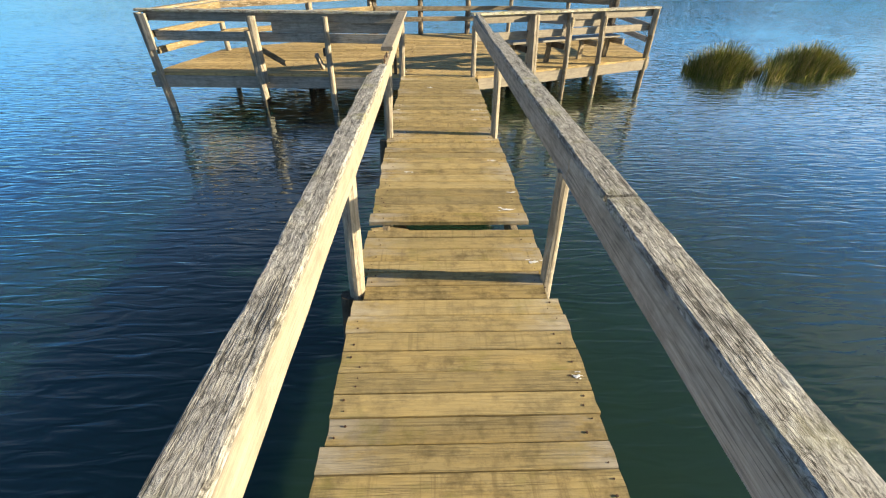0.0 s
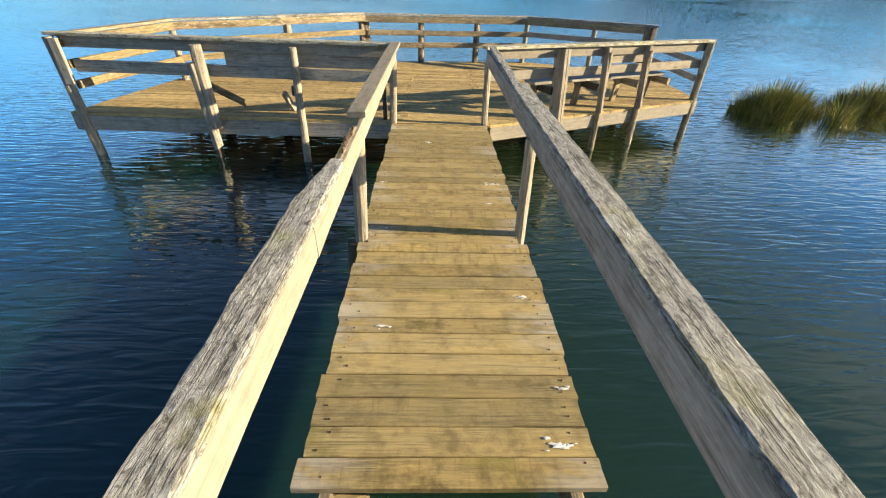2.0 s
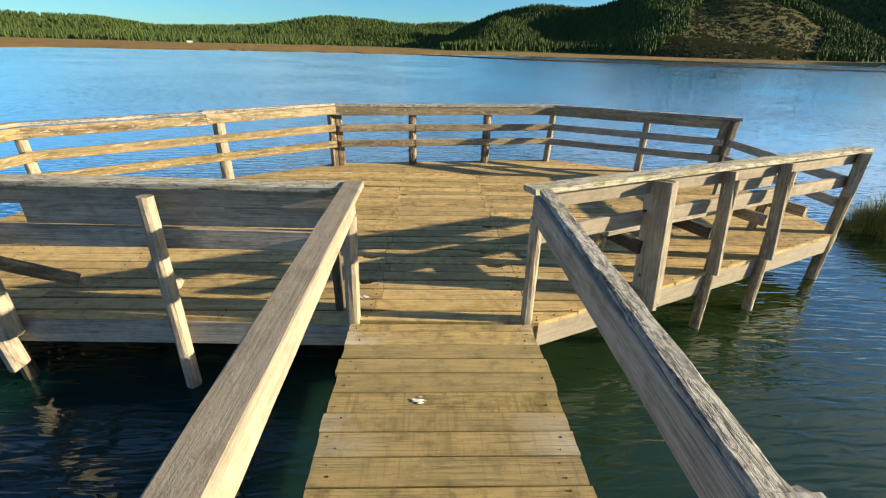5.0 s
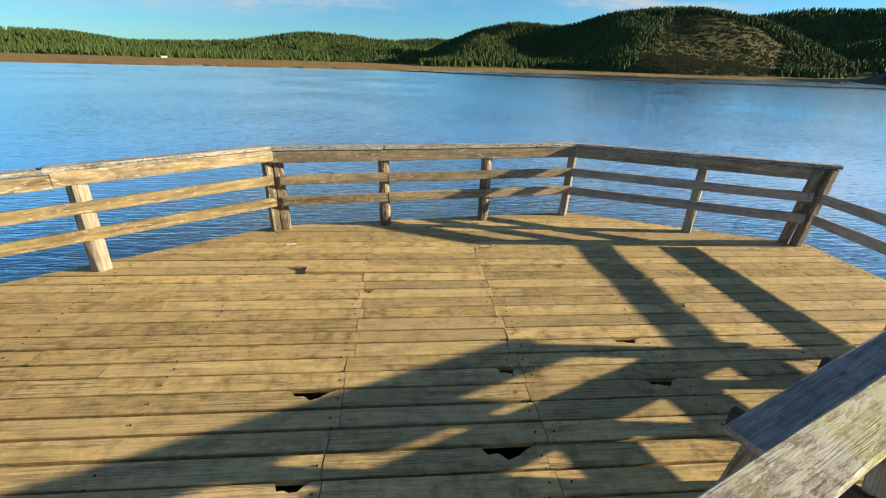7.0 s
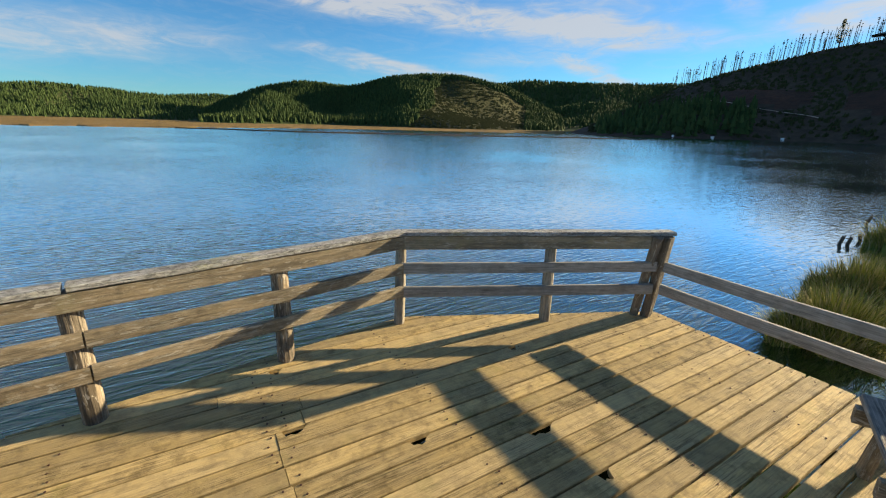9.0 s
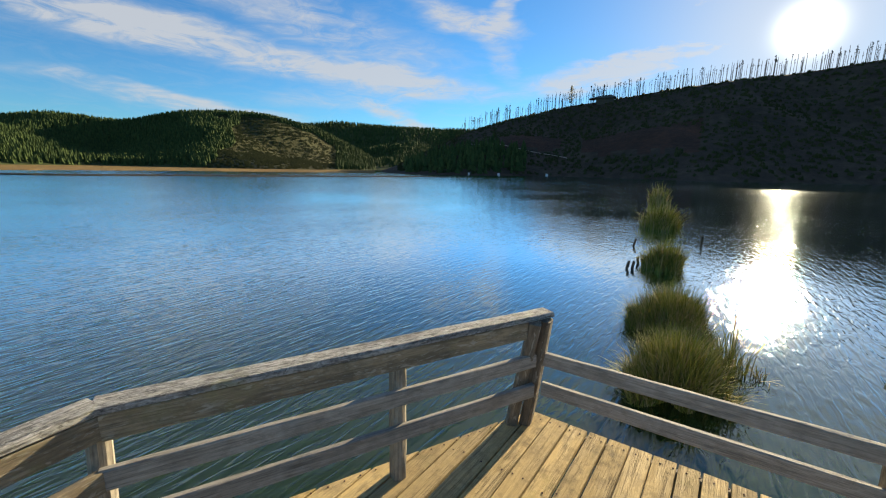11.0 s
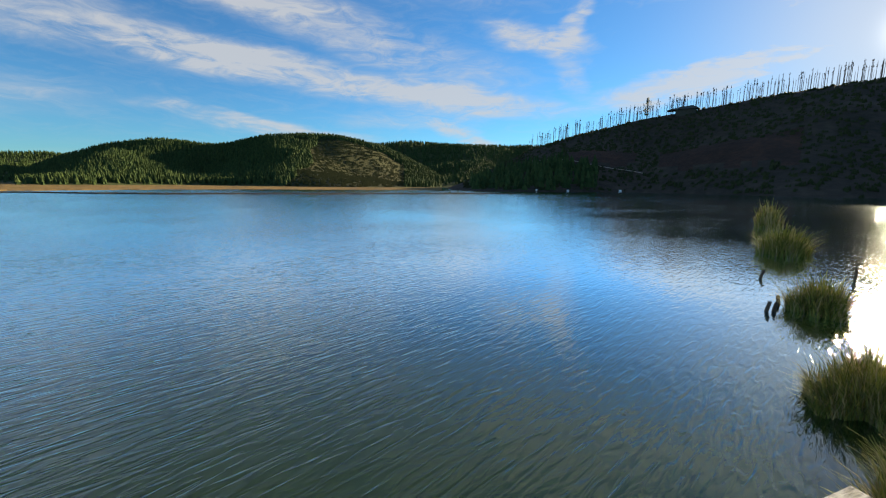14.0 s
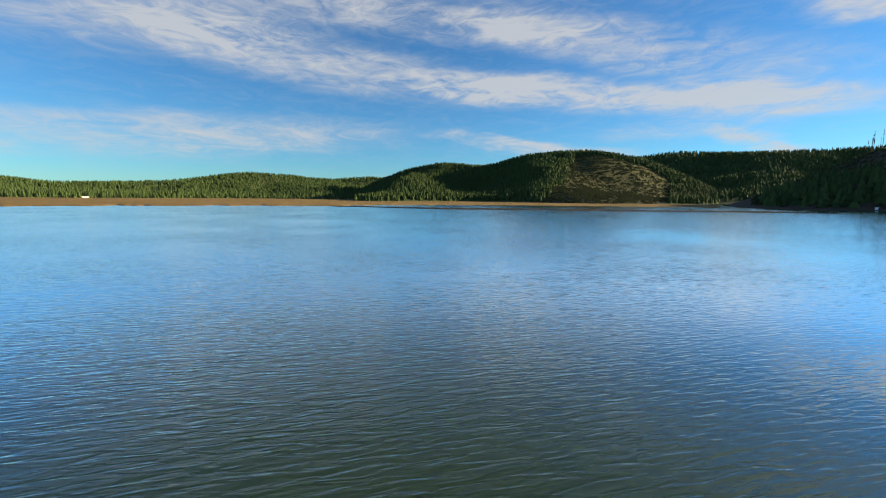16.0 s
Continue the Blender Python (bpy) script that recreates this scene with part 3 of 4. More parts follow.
hill("hill_rear", rear_land, 160, 280, M_HILL, "low wooded shore at the back of the lake", 2.0)


def grove(h, b0, b1, s0, s1, count, size, skip=None):
    out = []
    while len(out) < count:
        b, s = rng.uniform(b0, b1), s0 + (s1 - s0) * rng.random() ** 0.8
        if skip and skip(b, s):
            continue
        p = h.at(b, s)
        if p.z < 0.2:
            if rng.random() < 0.97:
                continue
        out.append((p - Vector((0, 0, 0.3)), size * rng.uniform(0.65, 1.25)))
    return out


scatter("far_forest", "dense dark green pine plantation on the far ridge", "forest", M_PINE, grove(far_ridge, -60, 12, 0.02, 1.03, 16000, 4.8), conifer)
scatter("hill_forest", "young green pines covering the rounded hill", "forest", M_PINE, grove(mid_hill, 1, 46, 0.03, 1.03, 17000, 4.8, on_scrub), conifer)
scatter("back_forest", "dark pine forest on the hill closing the valley", "forest", M_PINE, grove(back_hill, 33, 66, 0.05, 1.03, 9000, 6.5), conifer)
scatter("hill_scrub", "olive scrub bushes on the dry slope", "bushes", M_BUSH, grove(mid_hill, 25, 42, 0.0, 0.95, 2600, 1.7, lambda b, s: not on_scrub(b, s)), shrub)
scatter("slope_scrub", "dark scrub on the logged hillside", "bushes", M_BUSH, grove(dark_hill, 49, 120, 0.0, 1.0, 5200, 1.5, on_red), shrub)
scatter("shore_trees", "dark trees at the foot of the logged hill", "trees", M_PINE, grove(dark_hill, 50, 66, 0.02, 0.45, 420, 6.0, on_red), conifer)
scatter("crest_pines", "thin bare pines standing along the logged crest", "trees", M_DEAD,
        [(dark_hill.at(b, rng.uniform(0.97, 1.03)) - Vector((0, 0, 0.2)), rng.uniform(5.5, 12.5)) for b in [57.5 + 62 * rng.random() for _ in range(620)] if wave(b, 0, 0.25) > -0.4], bare_pine)


def marsh():
    """Flat wet grassland in front of the far ridge, with an uneven shore."""
    verts, faces = [], []
    b0, b1, n = -110, 46, 260
    for i in range(n + 1):
        b = b0 + (b1 - b0) * i / n
        edge = np.interp(b, (-110, -15, -2, 12, 46), (135, 132, 130, 165, 190)) + 7 * wave(b, 1, 0.5) + 4 * wave(b, 5, 2.1)
        for j, (d, z) in enumerate(((edge, -0.75), (edge + 5.0, -0.30), (edge + 40, -0.2), (edge + 120, -0.1), (500, 0.6))):
            a = radians(b)
            verts.append((CENTRE.x + d * math.sin(a), CENTRE.y + d * math.cos(a), z + 0.06 * wave(b, j, 1.3) * (j > 0)))
    for i in range(n):
        for j in range(4):
            a = i * 5 + j
            faces.append((a, a + 1, a + 6, a + 5)[::-1])
    tagged(put("ground", mesh_of("ground", verts, faces, M_MARSH), Matrix()), "flat rust-brown marsh grass along the far shore", "ground", kind="structure")


marsh()


def mud_bank():
    """A long dark bar of mud that barely rises out of the lake before the marsh."""
    verts, faces = [], []
    n = 150
    for i in range(n + 1):
        b = -2 + 58 * i / n
        d = np.interp(b, (-2, 5, 12, 32, 46, 56), (128, 113, 101, 100, 112, 126)) + 2.0 * wave(b, 2, 0.5)
        w = np.interp(b, (-2, 5, 20, 46, 56), (0.6, 4, 7, 7, 0.6)) * (1 + 0.5 * wave(b, 7, 0.9))
        a = radians(b)
        for k, z in ((0, -0.06), (0.15, 0.20), (0.8, 0.24), (1, -0.06)):
            verts.append((CENTRE.x + (d + w * k) * math.sin(a), CENTRE.y + (d + w * k) * math.cos(a), WATER + z + 0.03 * wave(b, k, 2.0)))
    for i in range(n):
        for j in range(3):
            a = i * 4 + j
            faces.append((a, a + 1, a + 5, a + 4)[::-1])
    tagged(put("mud_bank", mesh_of("mud_bank", verts, faces, M_MUD), Matrix()), "long dark mud bank lying low in the lake", "ground", kind="structure")


mud_bank()


def hill_road():
    """A pale track that climbs across the dark hill."""
    verts, faces = [], []
    line = [(57.8 + 13.5 * i / 40, 0.52 - 0.33 * i / 40) for i in range(41)]
    for b, s in line:
        p = dark_hill.at(b, s)
        for k in (-0.006, 0.006):
            q = dark_hill.at(b, s + k)
            verts.append((q.x, q.y, max(p.z, q.z) + 0.35))
    faces = [(2 * i, 2 * i + 1, 2 * i + 3, 2 * i + 2) for i in range(40)]
    tagged(put("road", mesh_of("road", verts, faces, M_ROAD), Matrix()), "pale gravel track cut across the logged hillside", "road", kind="structure")


hill_road()


def box_mesh(name, x0, y0, z0, x1, y1, z1, mat):
    v = [(x, y, z) for x in (x0, x1) for y in (y0, y1) for z in (z0, z1)]
    f = [(0, 1, 3, 2), (4, 6, 7, 5), (0, 4, 5, 1), (2, 3, 7, 6), (0, 2, 6, 4), (1, 5, 7, 3)]
    return mesh_of(name, v, f, mat)


def house_on_crest():
    p = dark_hill.at(75.3, 0.98)
    h = thing("house", p, "dark low house with a wide flat-pitched roof on the crest", "house")
    m = Matrix.Translation(p) @ pose(0, 0, 0, 0, 0, -75)
    put("wall", box_mesh("wall", -5.5, -3, -2, 5.5, 3, 2.4, M_DARK), m, h)
    v = [(-10.5, -4.2, 2.1), (7.0, -4.2, 2.4), (7.0, 4.2, 2.4), (-10.5, 4.2, 2.1), (-4.0, -4.2, 3.4), (3.5, -4.2, 4.3), (3.5, 4.2, 4.3), (-4.0, 4.2, 3.4)]
    put("roof", mesh_of("roof", v, [(0, 3, 2, 1), (0, 1, 5, 4), (4, 5, 6, 7), (2, 3, 7, 6), (1, 2, 6, 5), (3, 0, 4, 7)], M_ROOF), m, h)


house_on_crest()


def shore_hut(b, d, w, hh, label):
    p = (dark_hill if b > 40 else far_ridge).at(b, d)
    h = thing("hut", p, label, "hut", group="huts on the shore")
    m = Matrix.Translation(p) @ pose(0, 0, 0, 0, 0, -b)
    put("wall", box_mesh("wall", -w / 2, -w / 2, -0.6, w / 2, w / 2, hh, M_WHITE), m, h)
    v = [(-w * 0.6, -w * 0.6, hh), (w * 0.6, -w * 0.6, hh), (w * 0.6, w * 0.6, hh), (-w * 0.6, w * 0.6, hh), (-w * 0.6, 0, hh * 1.3), (w * 0.6, 0, hh * 1.3)]
    put("roof", mesh_of("roof", v, [(0, 1, 5, 4), (2, 3, 4, 5), (1, 2, 5), (3, 0, 4), (0, 3, 2, 1)], M_WHITE), m, h)


shore_hut(58.6, 0.02, 0.7, 0.5, "small white hut at the foot of the dark hill")
shore_hut(62.6, 0.012, 1.0, 0.5, "low white shed by the dark shore")
shore_hut(68.9, 0.012, 1.1, 0.5, "low white shed by the dark shore")
shore_hut(-27.5, 0.02, 3.6, 1.5, "long pale farm building behind the marsh")


def tall_pine():
    p = dark_hill.at(71.3, 0.99)
    h = thing("tree", p, "tall dark pine standing out on the bare crest", "tree")
    put("trunk", prism("trunk", ring(0.26, 6), 13.4, 5, M_DEAD, 0.02, 0.3), along(p - Vector((0, 0, 0.4)), p + Vector((0.3, 0.2, 13.0)), (0, 1, 0)), h)
    vs, fs = [], []
    for i in range(240):
        z = rng.uniform(2.2, 13.6)
        r = max(0.1, 1.0 - abs(z - 7.0) / 7.2) * 2.9 * rng.random() ** 0.6 + 0.15
        a = rng.random() * 6.28
        x, y, s = r * math.cos(a), r * math.sin(a), rng.uniform(0.35, 0.75)
        k = len(vs)
        vs += [(x - s, y, z), (x + s, y + s * 0.3, z + 0.1), (x, y + s, z - 0.1), (x + rng.uniform(-s, s) * 0.5, y, z + s)]
        fs += [(k, k + 1, k + 3), (k + 1, k + 2, k + 3), (k + 2, k, k + 3), (k, k + 2, k + 1)]
    put("crown", mesh_of("crown", vs, fs, M_PINE), Matrix.Translation(p), h)


tall_pine()

# ---- walkway ----
PLANK_END = 7.02
GAP = (2.30, 2.42)


def plank_mesh(name, outline, depth, mat, tilt=0.0):
    """A board of that outline, its top at z = 0, with a small worn bevel."""
    n = len(outline)
    cx = sum(p[0] for p in outline) / n
    cy = sum(p[1] for p in outline) / n
    b = 0.004
    top = []
    for x, y in outline:
        dx, dy = cx - x, cy - y
        top.append((x, y + math.copysign(min(b, abs(dy)), dy), tilt * (y - cy)))
    mid = [(x, y, tilt * (y - cy) - b) for x, y in outline]
    low = [(x, y, -depth) for x, y in outline]
    verts = top + mid + low
    faces = [tuple(range(n)), tuple(range(2 * n, 3 * n))[::-1]]
    for k in (0, n):
        faces += [(k + n + i, k + n + (i + 1) % n, k + (i + 1) % n, k + i) for i in range(n)]
    return mesh_of(name, verts, faces, mat)


def nail(bm_verts, bm_faces, x, y, z, r=0.0045):
    k = len(bm_verts)
    for i in range(6):
        a = i * math.pi / 3
        bm_verts.append((x + r * math.cos(a), y + r * math.sin(a), z + 0.0012))
    for i in range(6):
        a = i * math.pi / 3
        bm_verts.append((x + r * math.cos(a), y + r * math.sin(a), z - 0.004))
    bm_faces.append(tuple(range(k, k + 6)))
    bm_faces.extend((k + 6 + i, k + 6 + (i + 1) % 6, k + (i + 1) % 6, k + i) for i in range(6))


def handrail(side):
    s = 1 if side == "right" else -1
    if s > 0:
        h = thing("handrail", (0.6, 0, 0), "weathered grey timber handrail with lichen along the walkway", "handrail", "walkway handrails")
    else:
        h = thing("handrail", (-0.6, 0, 0), "split grey timber handrail with a newer tan cap along the walkway", "handrail", "walkway handrails")
    for y in (-3.8, -1.05, 1.63 + 0.04 * (s + 1), 4.25 + 0.04 * (s + 1), 7.08):
        pole("post", (s * ((0.618 if s > 0 else 0.655) + rng.uniform(-0.006, 0.006)), y + rng.uniform(-0.02, 0.02), -1.4), (s * (0.570 if s > 0 else 0.585), y, 0.758), 0.050 if s > 0 else 0.055, M_POST, h, taper=0.86, flat=0.012)
    # Lower ends of the left posts, with their shade put into the dark colour.
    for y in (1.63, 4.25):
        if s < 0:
            pole("stilt", (-0.75, y - 0.10, -1.4), (-0.665, y - 0.02, -0.03), 0.048, M_DARK, h, "lower part of the post, coloured dark for the shade below the deck")
    if s > 0:
        timber("side_board", (0.575, -5.0, 0.813), (0.575, 1.60, 0.813), 0.045, 0.155, M_RAIL, h, rough=0.0015)
        timber("side_board", (0.575, 1.604, 0.813), (0.575, 7.12, 0.813), 0.045, 0.155, M_RAIL, h, rough=0.0015)
        timber("cap_rail", (0.617, -5.0, 0.909), (0.617, 1.108, 0.909), 0.136, 0.036, M_CAP, h, rough=0.003, step=0.07, ragged1=0.008)
        timber("cap_rail", (0.618, 1.126, 0.909), (0.612, 5.26, 0.907), 0.136, 0.036, M_CAP, h, rough=0.0035, step=0.07, ragged1=0.10)
        timber("cap_rail", (0.592, 5.16, 0.907), (0.618, 7.12, 0.914), 0.075, 0.034, M_CAP, h, rough=0.004, step=0.07, ragged0=0.05, ragged1=0.03)
    else:
        timber("side_board", (-0.645, -5.0, 0.822), (-0.549, 2.9, 0.822), 0.045, 0.135, M_FRESH, h, rough=0.0015)
        timber("side_board", (-0.536, 2.904, 0.822), (-0.560, 7.12, 0.822), 0.024, 0.135, M_FRESH, h, rough=0.0018)
        torn = timber("cap_rail", (-0.689, -5.0, 0.908), (-0.575, 3.50, 0.908), 0.116, 0.036, M_CAP, h, rough=0.003, step=0.06, ragged1=0.10)
        end = max(v.co.x for v in torn.data.vertices)
        for v in torn.data.vertices:
            # the outer edge is broken away towards the torn end
            f = max(0.0, 1 - (end - v.co.x) / 0.42)
            if v.co.y > 0:
                v.co.y -= 0.055 * f ** 0.8 + (0.007 if int(v.co.x * 3.1) % 5 == 2 else 0.0)
        batten = timber("split_batten", (-0.563, 3.54, 0.872), (-0.560, 4.06, 0.878), 0.034, 0.055, M_BROWN, h, "split brown batten with rusty nails", rough=0.004, ragged0=0.03, ragged1=0.06)
        timber("cap_rail", (-0.578, 4.245, 0.910), (-0.560, 7.20, 0.921), 0.118, 0.038, M_FRESH, h, "newer tan cap board", rough=0.0015)
        for i in range(5):
            y = 3.60 + 0.09 * i
            pole("nail", (-0.552 + 0.006 * (i % 2), y, 0.86), (-0.548 - 0.01 * (i % 3), y + 0.02, 0.925), 0.0035, M_NAIL, batten, "bent rusty nail")
    return h


handrail("left")
handrail("right")

# ---- platform railings ----
FL, BL, BA, BB, BR, FR = (-4.66, 7.24), (-4.26, 9.12), (-1.50, 11.16), (1.91, 11.66), (4.22, 10.58), (4.24, 8.73)
IN = Vector((0.0, 9.3, 0.0))


def edge(a, b, f, z, inward=0.0):
    """A point along an edge, set towards the platform's middle."""
    a, b = Vector((*a, 0)), Vector((*b, 0))
    n = Vector((0, 0, 1)).cross(b - a).normalized()
    if n.dot(IN - a) < 0:
        n = -n
    p = a + (b - a) * f + n * inward
    return Vector((p.x, p.y, z))


def boards(h, a, b, zs, f0=0.0, f1=1.0, inward=0.065, mat=None, high=0.10, sag=0.0):
    for z in zs:
        timber("rail", edge(a, b, f0, z, inward), edge(a, b, f1, z - sag, inward), 0.038, high, mat or M_BROWN, h, rough=0.002)


def cap(h, a, b, f0=0.0, f1=1.0, mat=None, z=0.898, wide=0.125, label=""):
    timber("cap_rail", edge(a, b, f0, z, 0.03), edge(a, b, f1, z, 0.03), wide, 0.036, mat or M_CAP, h, label, rough=0.0025, ragged0=0.01, ragged1=0.01)


def railing(at, label):
    return thing("railing", at, label, "railing", "platform railings")


def round_post(h, p, r=0.055, lean=(0, 0), mat=None, z1=0.86, z0=-1.2):
    pole("post", (p.x - lean[0], p.y - lean[1], z0), (p.x + lean[0], p.y + lean[1], z1), r, mat or M_POST, h, taper=0.92, flat=0.012)


# back, three spans, and both flanks
h = railing(edge(BA, BB, 0.5, 0), "weathered brown three-rail fence at the back of the platform")
boards(h, BA, BB, (0.815,), high=0.115)
boards(h, BA, BB, (0.575, 0.345), f0=0.02, f1=0.345)
boards(h, BA, BB, (0.570, 0.350), f0=0.348, f1=0.99)
cap(h, BA, BB, 0.0, 0.335)
cap(h, BA, BB, 0.338, 1.0)
for f, r in ((0.335, 0.068), (0.68, 0.072)):
    round_post(h, edge(BA, BB, f, 0), r, mat=M_LOG)
timber("post", (BA[0] - 0.05, BA[1] + 0.0, -1.2), (BA[0] - 0.05, BA[1], 0.86), 0.11, 0.10, M_LOG, h, "split square post", up=(1, 0.6, 0), rough=0.004)
timber("post", (BA[0] + 0.05, BA[1] + 0.03, -1.2), (BA[0] + 0.05, BA[1] + 0.03, 0.86), 0.10, 0.10, M_LOG, h, "split square post", up=(1, 0.2, 0), rough=0.004)
round_post(h, Vector((BB[0] - 0.03, BB[1] + 0.02, 0)), 0.058, (0.035, 0.0))

h = railing(edge(BL, BA, 0.5, 0), "sunlit brown three-rail fence round the platform flank")
boards(h, BL, BA, (0.815,), high=0.11, f1=0.52)
boards(h, BL, BA, (0.83,), high=0.115, f0=0.5, inward=0.07)
boards(h, BL, BA, (0.58, 0.345), f0=0.0, f1=0.99, mat=M_TAN)
cap(h, BL, BA, 0.0, 0.505)
cap(h, BL, BA, 0.49, 1.0, z=0.908)
round_post(h, edge(BL, BA, 0.535, 0, 0.0), 0.078, (0.02, 0.0))
round_post(h, Vector((*BL, 0)), 0.055)

h = railing(edge(FL, BL, 0.5, 0), "pale sunlit three-rail fence on the short platform side")
boards(h, FL, BL, (0.815,), high=0.11, mat=M_TAN)
boards(h, FL, BL, (0.57, 0.33), mat=M_TAN)
cap(h, FL, BL, 0.0, 1.02, mat=M_BROWN)
pole("post", (FL[0] + 0.10, FL[1] - 0.13, -1.3), (FL[0] - 0.02, FL[1] - 0.05, 0.88), 0.062, M_POST, h, "tall leaning corner post", taper=0.9)
timber("post_cleat", (FL[0] + 0.08, FL[1] - 0.12, 0.36), (FL[0] + 0.06, FL[1] - 0.09, 0.87), 0.10, 0.05, M_RAIL, h, "pale cleat nailed to the corner post", up=(0, 1, 0))

h = railing(edge(BB, BR, 0.5, 0), "grey three-rail fence at the lake corner of the platform")
boards(h, BB, BR, (0.815,), high=0.125, f0=0.01, f1=0.96, mat=M_BROWN)
boards(h, BB, BR, (0.572, 0.342), f0=0.0, f1=0.955, mat=M_RAIL)
cap(h, BB, BR, 0.0, 1.01)
round_post(h, edge(BB, BR, 0.55, 0, 0.0), 0.058)
timber("post", (4.24, 10.97, -1.2), (4.03, 10.56, 0.875), 0.085, 0.085, M_LOG, h, "square corner post", up=(1, 0.5, 0), rough=0.004)
timber("post", (4.255, 10.82, -1.2), (4.135, 10.52, 0.875), 0.085, 0.09, M_LOG, h, "square corner post", up=(1, 0.1, 0), rough=0.004)

h = railing(edge(BR, FR, 0.5, 0), "grey two-rail fence on the open platform side")
boards(h, BR, FR, (0.572, 0.342), f0=0.03, f1=1.0, mat=M_RAIL, sag=0.01)
pole("post", (FR[0] + 0.0, FR[1] - 0.06, -1.3), (FR[0] + 0.0, FR[1] - 0.02, 0.86), 0.056, M_BROWN, h, "leaning corner post standing in the water", taper=0.95)
timber("post_cleat", (FR[0] - 0.045, FR[1] - 0.075, 0.42), (FR[0] - 0.045, FR[1] - 0.07, 0.86), 0.085, 0.05, M_POST, h, "pale cleat nailed to the corner post", up=(0.3, 1, 0))

# front rail on the side of the broken bench
h = railing((-2.6, 7.15, 0), "grey front railing with lichen on its cap board", )
timber("cap_rail", (-0.52, 7.155, 0.912), (-4.72, 7.25, 0.912), 0.135, 0.036, M_LICHEN, h, "cap board covered in lichen", rough=0.002, ragged0=0.02)
timber("rail", (-0.62, 7.19, 0.825), (-4.62, 7.27, 0.825), 0.04, 0.13, M_RAIL, h, rough=0.002)
timber("rail", (-0.62, 7.19, 0.532), (-4.55, 7.27, 0.55), 0.04, 0.14, M_RAIL, h, rough=0.002)
pole("post", (-2.94, 7.04, -0.42), (-2.99, 7.04, 0.66), 0.062, M_POST, h, "round post splintered above the water", ragged0=0.16, taper=0.95)
pole("post_cleat", (-2.90, 7.04, -0.12), (-2.92, 7.08, 0.86), 0.072, M_POST, h, "stout pale half log nailed to the post", flat=0.03)
pole("stilt", (-2.98, 7.12, -1.4), (-2.99, 7.12, -0.26), 0.045, M_DARK, h, "dark stilt under the post")
pole("post", (-1.79, 7.01, -1.4), (-1.78, 7.09, 0.86), 0.052, M_POST, h, taper=0.88)
timber("block", (-1.86, 7.16, 0.28), (-1.86, 7.16, 0.40), 0.05, 0.06, M_DARK, h, "short block on the post", up=(0, 1, 0))

# front rail on the side of the bench with brackets
P0, P1 = Vector((0.615, 7.19, 0)), Vector((4.24, 8.72, 0))
UD = (P1 - P0).normalized()
UN = Vector((-UD.y, UD.x, 0))


def fr(d, n, z):
    p = P0 + UD * d + UN * n
    return (p.x, p.y, z)


h = railing(fr(2, 0, 0), "pale front railing with a long sunlit cap board")
timber("cap_rail", fr(-0.08, 0.02, 0.905), fr(3.98, 0.02, 0.885), 0.13, 0.038, M_LICHEN, h, "pale cap board flecked with lichen", rough=0.002)
timber("rail", fr(0.02, 0.045, 0.82), fr(3.9, 0.045, 0.80), 0.04, 0.125, M_FRESH, h, rough=0.002)
timber("rail", fr(0.02, 0.045, 0.56), fr(3.9, 0.045, 0.55), 0.04, 0.115, M_FRESH, h, rough=0.002)


def flat_post(d, lower, wide, label):
    top, bot = fr(d, -0.02, 0.86), fr(d - 0.03, -0.16, lower)
    return timber("post", bot, top, wide, 0.048, M_POST, h, label, up=tuple(UD), rough=0.002)


broad = flat_post(1.05, -0.12, 0.22, "broad rounded plank post")
flat_post(1.13, -0.10, 0.14, "plank post bolted to its twin")
for d in (1.84, 2.60):
    flat_post(d, 0.0, 0.10, "plank post")
    pole("stilt", fr(d - 0.06, -0.22, -1.4), fr(d + 0.02, -0.06, 0.80), 0.048, M_BROWN, h, "round stilt standing in the water", taper=0.9)
pole("stilt", fr(1.12, -0.17, -1.4), fr(1.12, -0.08, 0.1), 0.05, M_DARK, h, "dark stilt under the plank post")

for z, n in ((0.62, 0.02), (0.38, -0.02), (0.12, -0.08)):
    pole("bolt", fr(1.02, n, z), fr(1.0, n, z), 0.011, M_NAIL, broad, "rusty bolt head")

# benches
bench = thing("bench", (-1.7, 7.3, 0), "broken bench with grey back boards and no seat", "bench", "platform benches")
timber("back_board", (-0.70, 7.235, 0.684), (-2.68, 7.275, 0.684), 0.036, 0.15, M_RAIL, bench, rough=0.002)
timber("brace", (-2.93, 7.13, 0.405), (-2.58, 7.40, 0.085), 0.035, 0.085, M_BROWN, bench, "broken brace hanging off the post", ragged1=0.12, rough=0.004)
timber("leg", (-2.06, 7.36, 0.26), (-2.0, 7.50, 0.0), 0.09, 0.05, M_FRESH, bench, up=(1, 0, 0))
timber("leg", (-0.72, 7.22, 0.0), (-0.72, 7.22, 0.80), 0.09, 0.05, M_DARK, bench, up=(1, 0, 0))

bench = thing("bench", fr(2, 0.3, 0), "bench of one grey seat plank on dark brackets beside the railing", "bench", "platform benches")
timber("seat", fr(0.81, 0.275, 0.402), fr(3.32, 0.31, 0.396), 0.25, 0.036, M_RAIL, bench, "weathered blue-grey seat plank", rough=0.002, ragged0=0.012)
for d in (1.00, 1.80, 2.58, 3.22):
    timber("bracket", fr(d, -0.03, 0.332), fr(d, 0.46, 0.328), 0.05, 0.10, M_DARK if d < 2 else M_BROWN, bench, rough=0.003)
    timber("leg", fr(d - 0.05, 0.36, 0.0), fr(d - 0.05, 0.32, 0.38), 0.05, 0.10, M_BROWN, bench, up=tuple(UD))
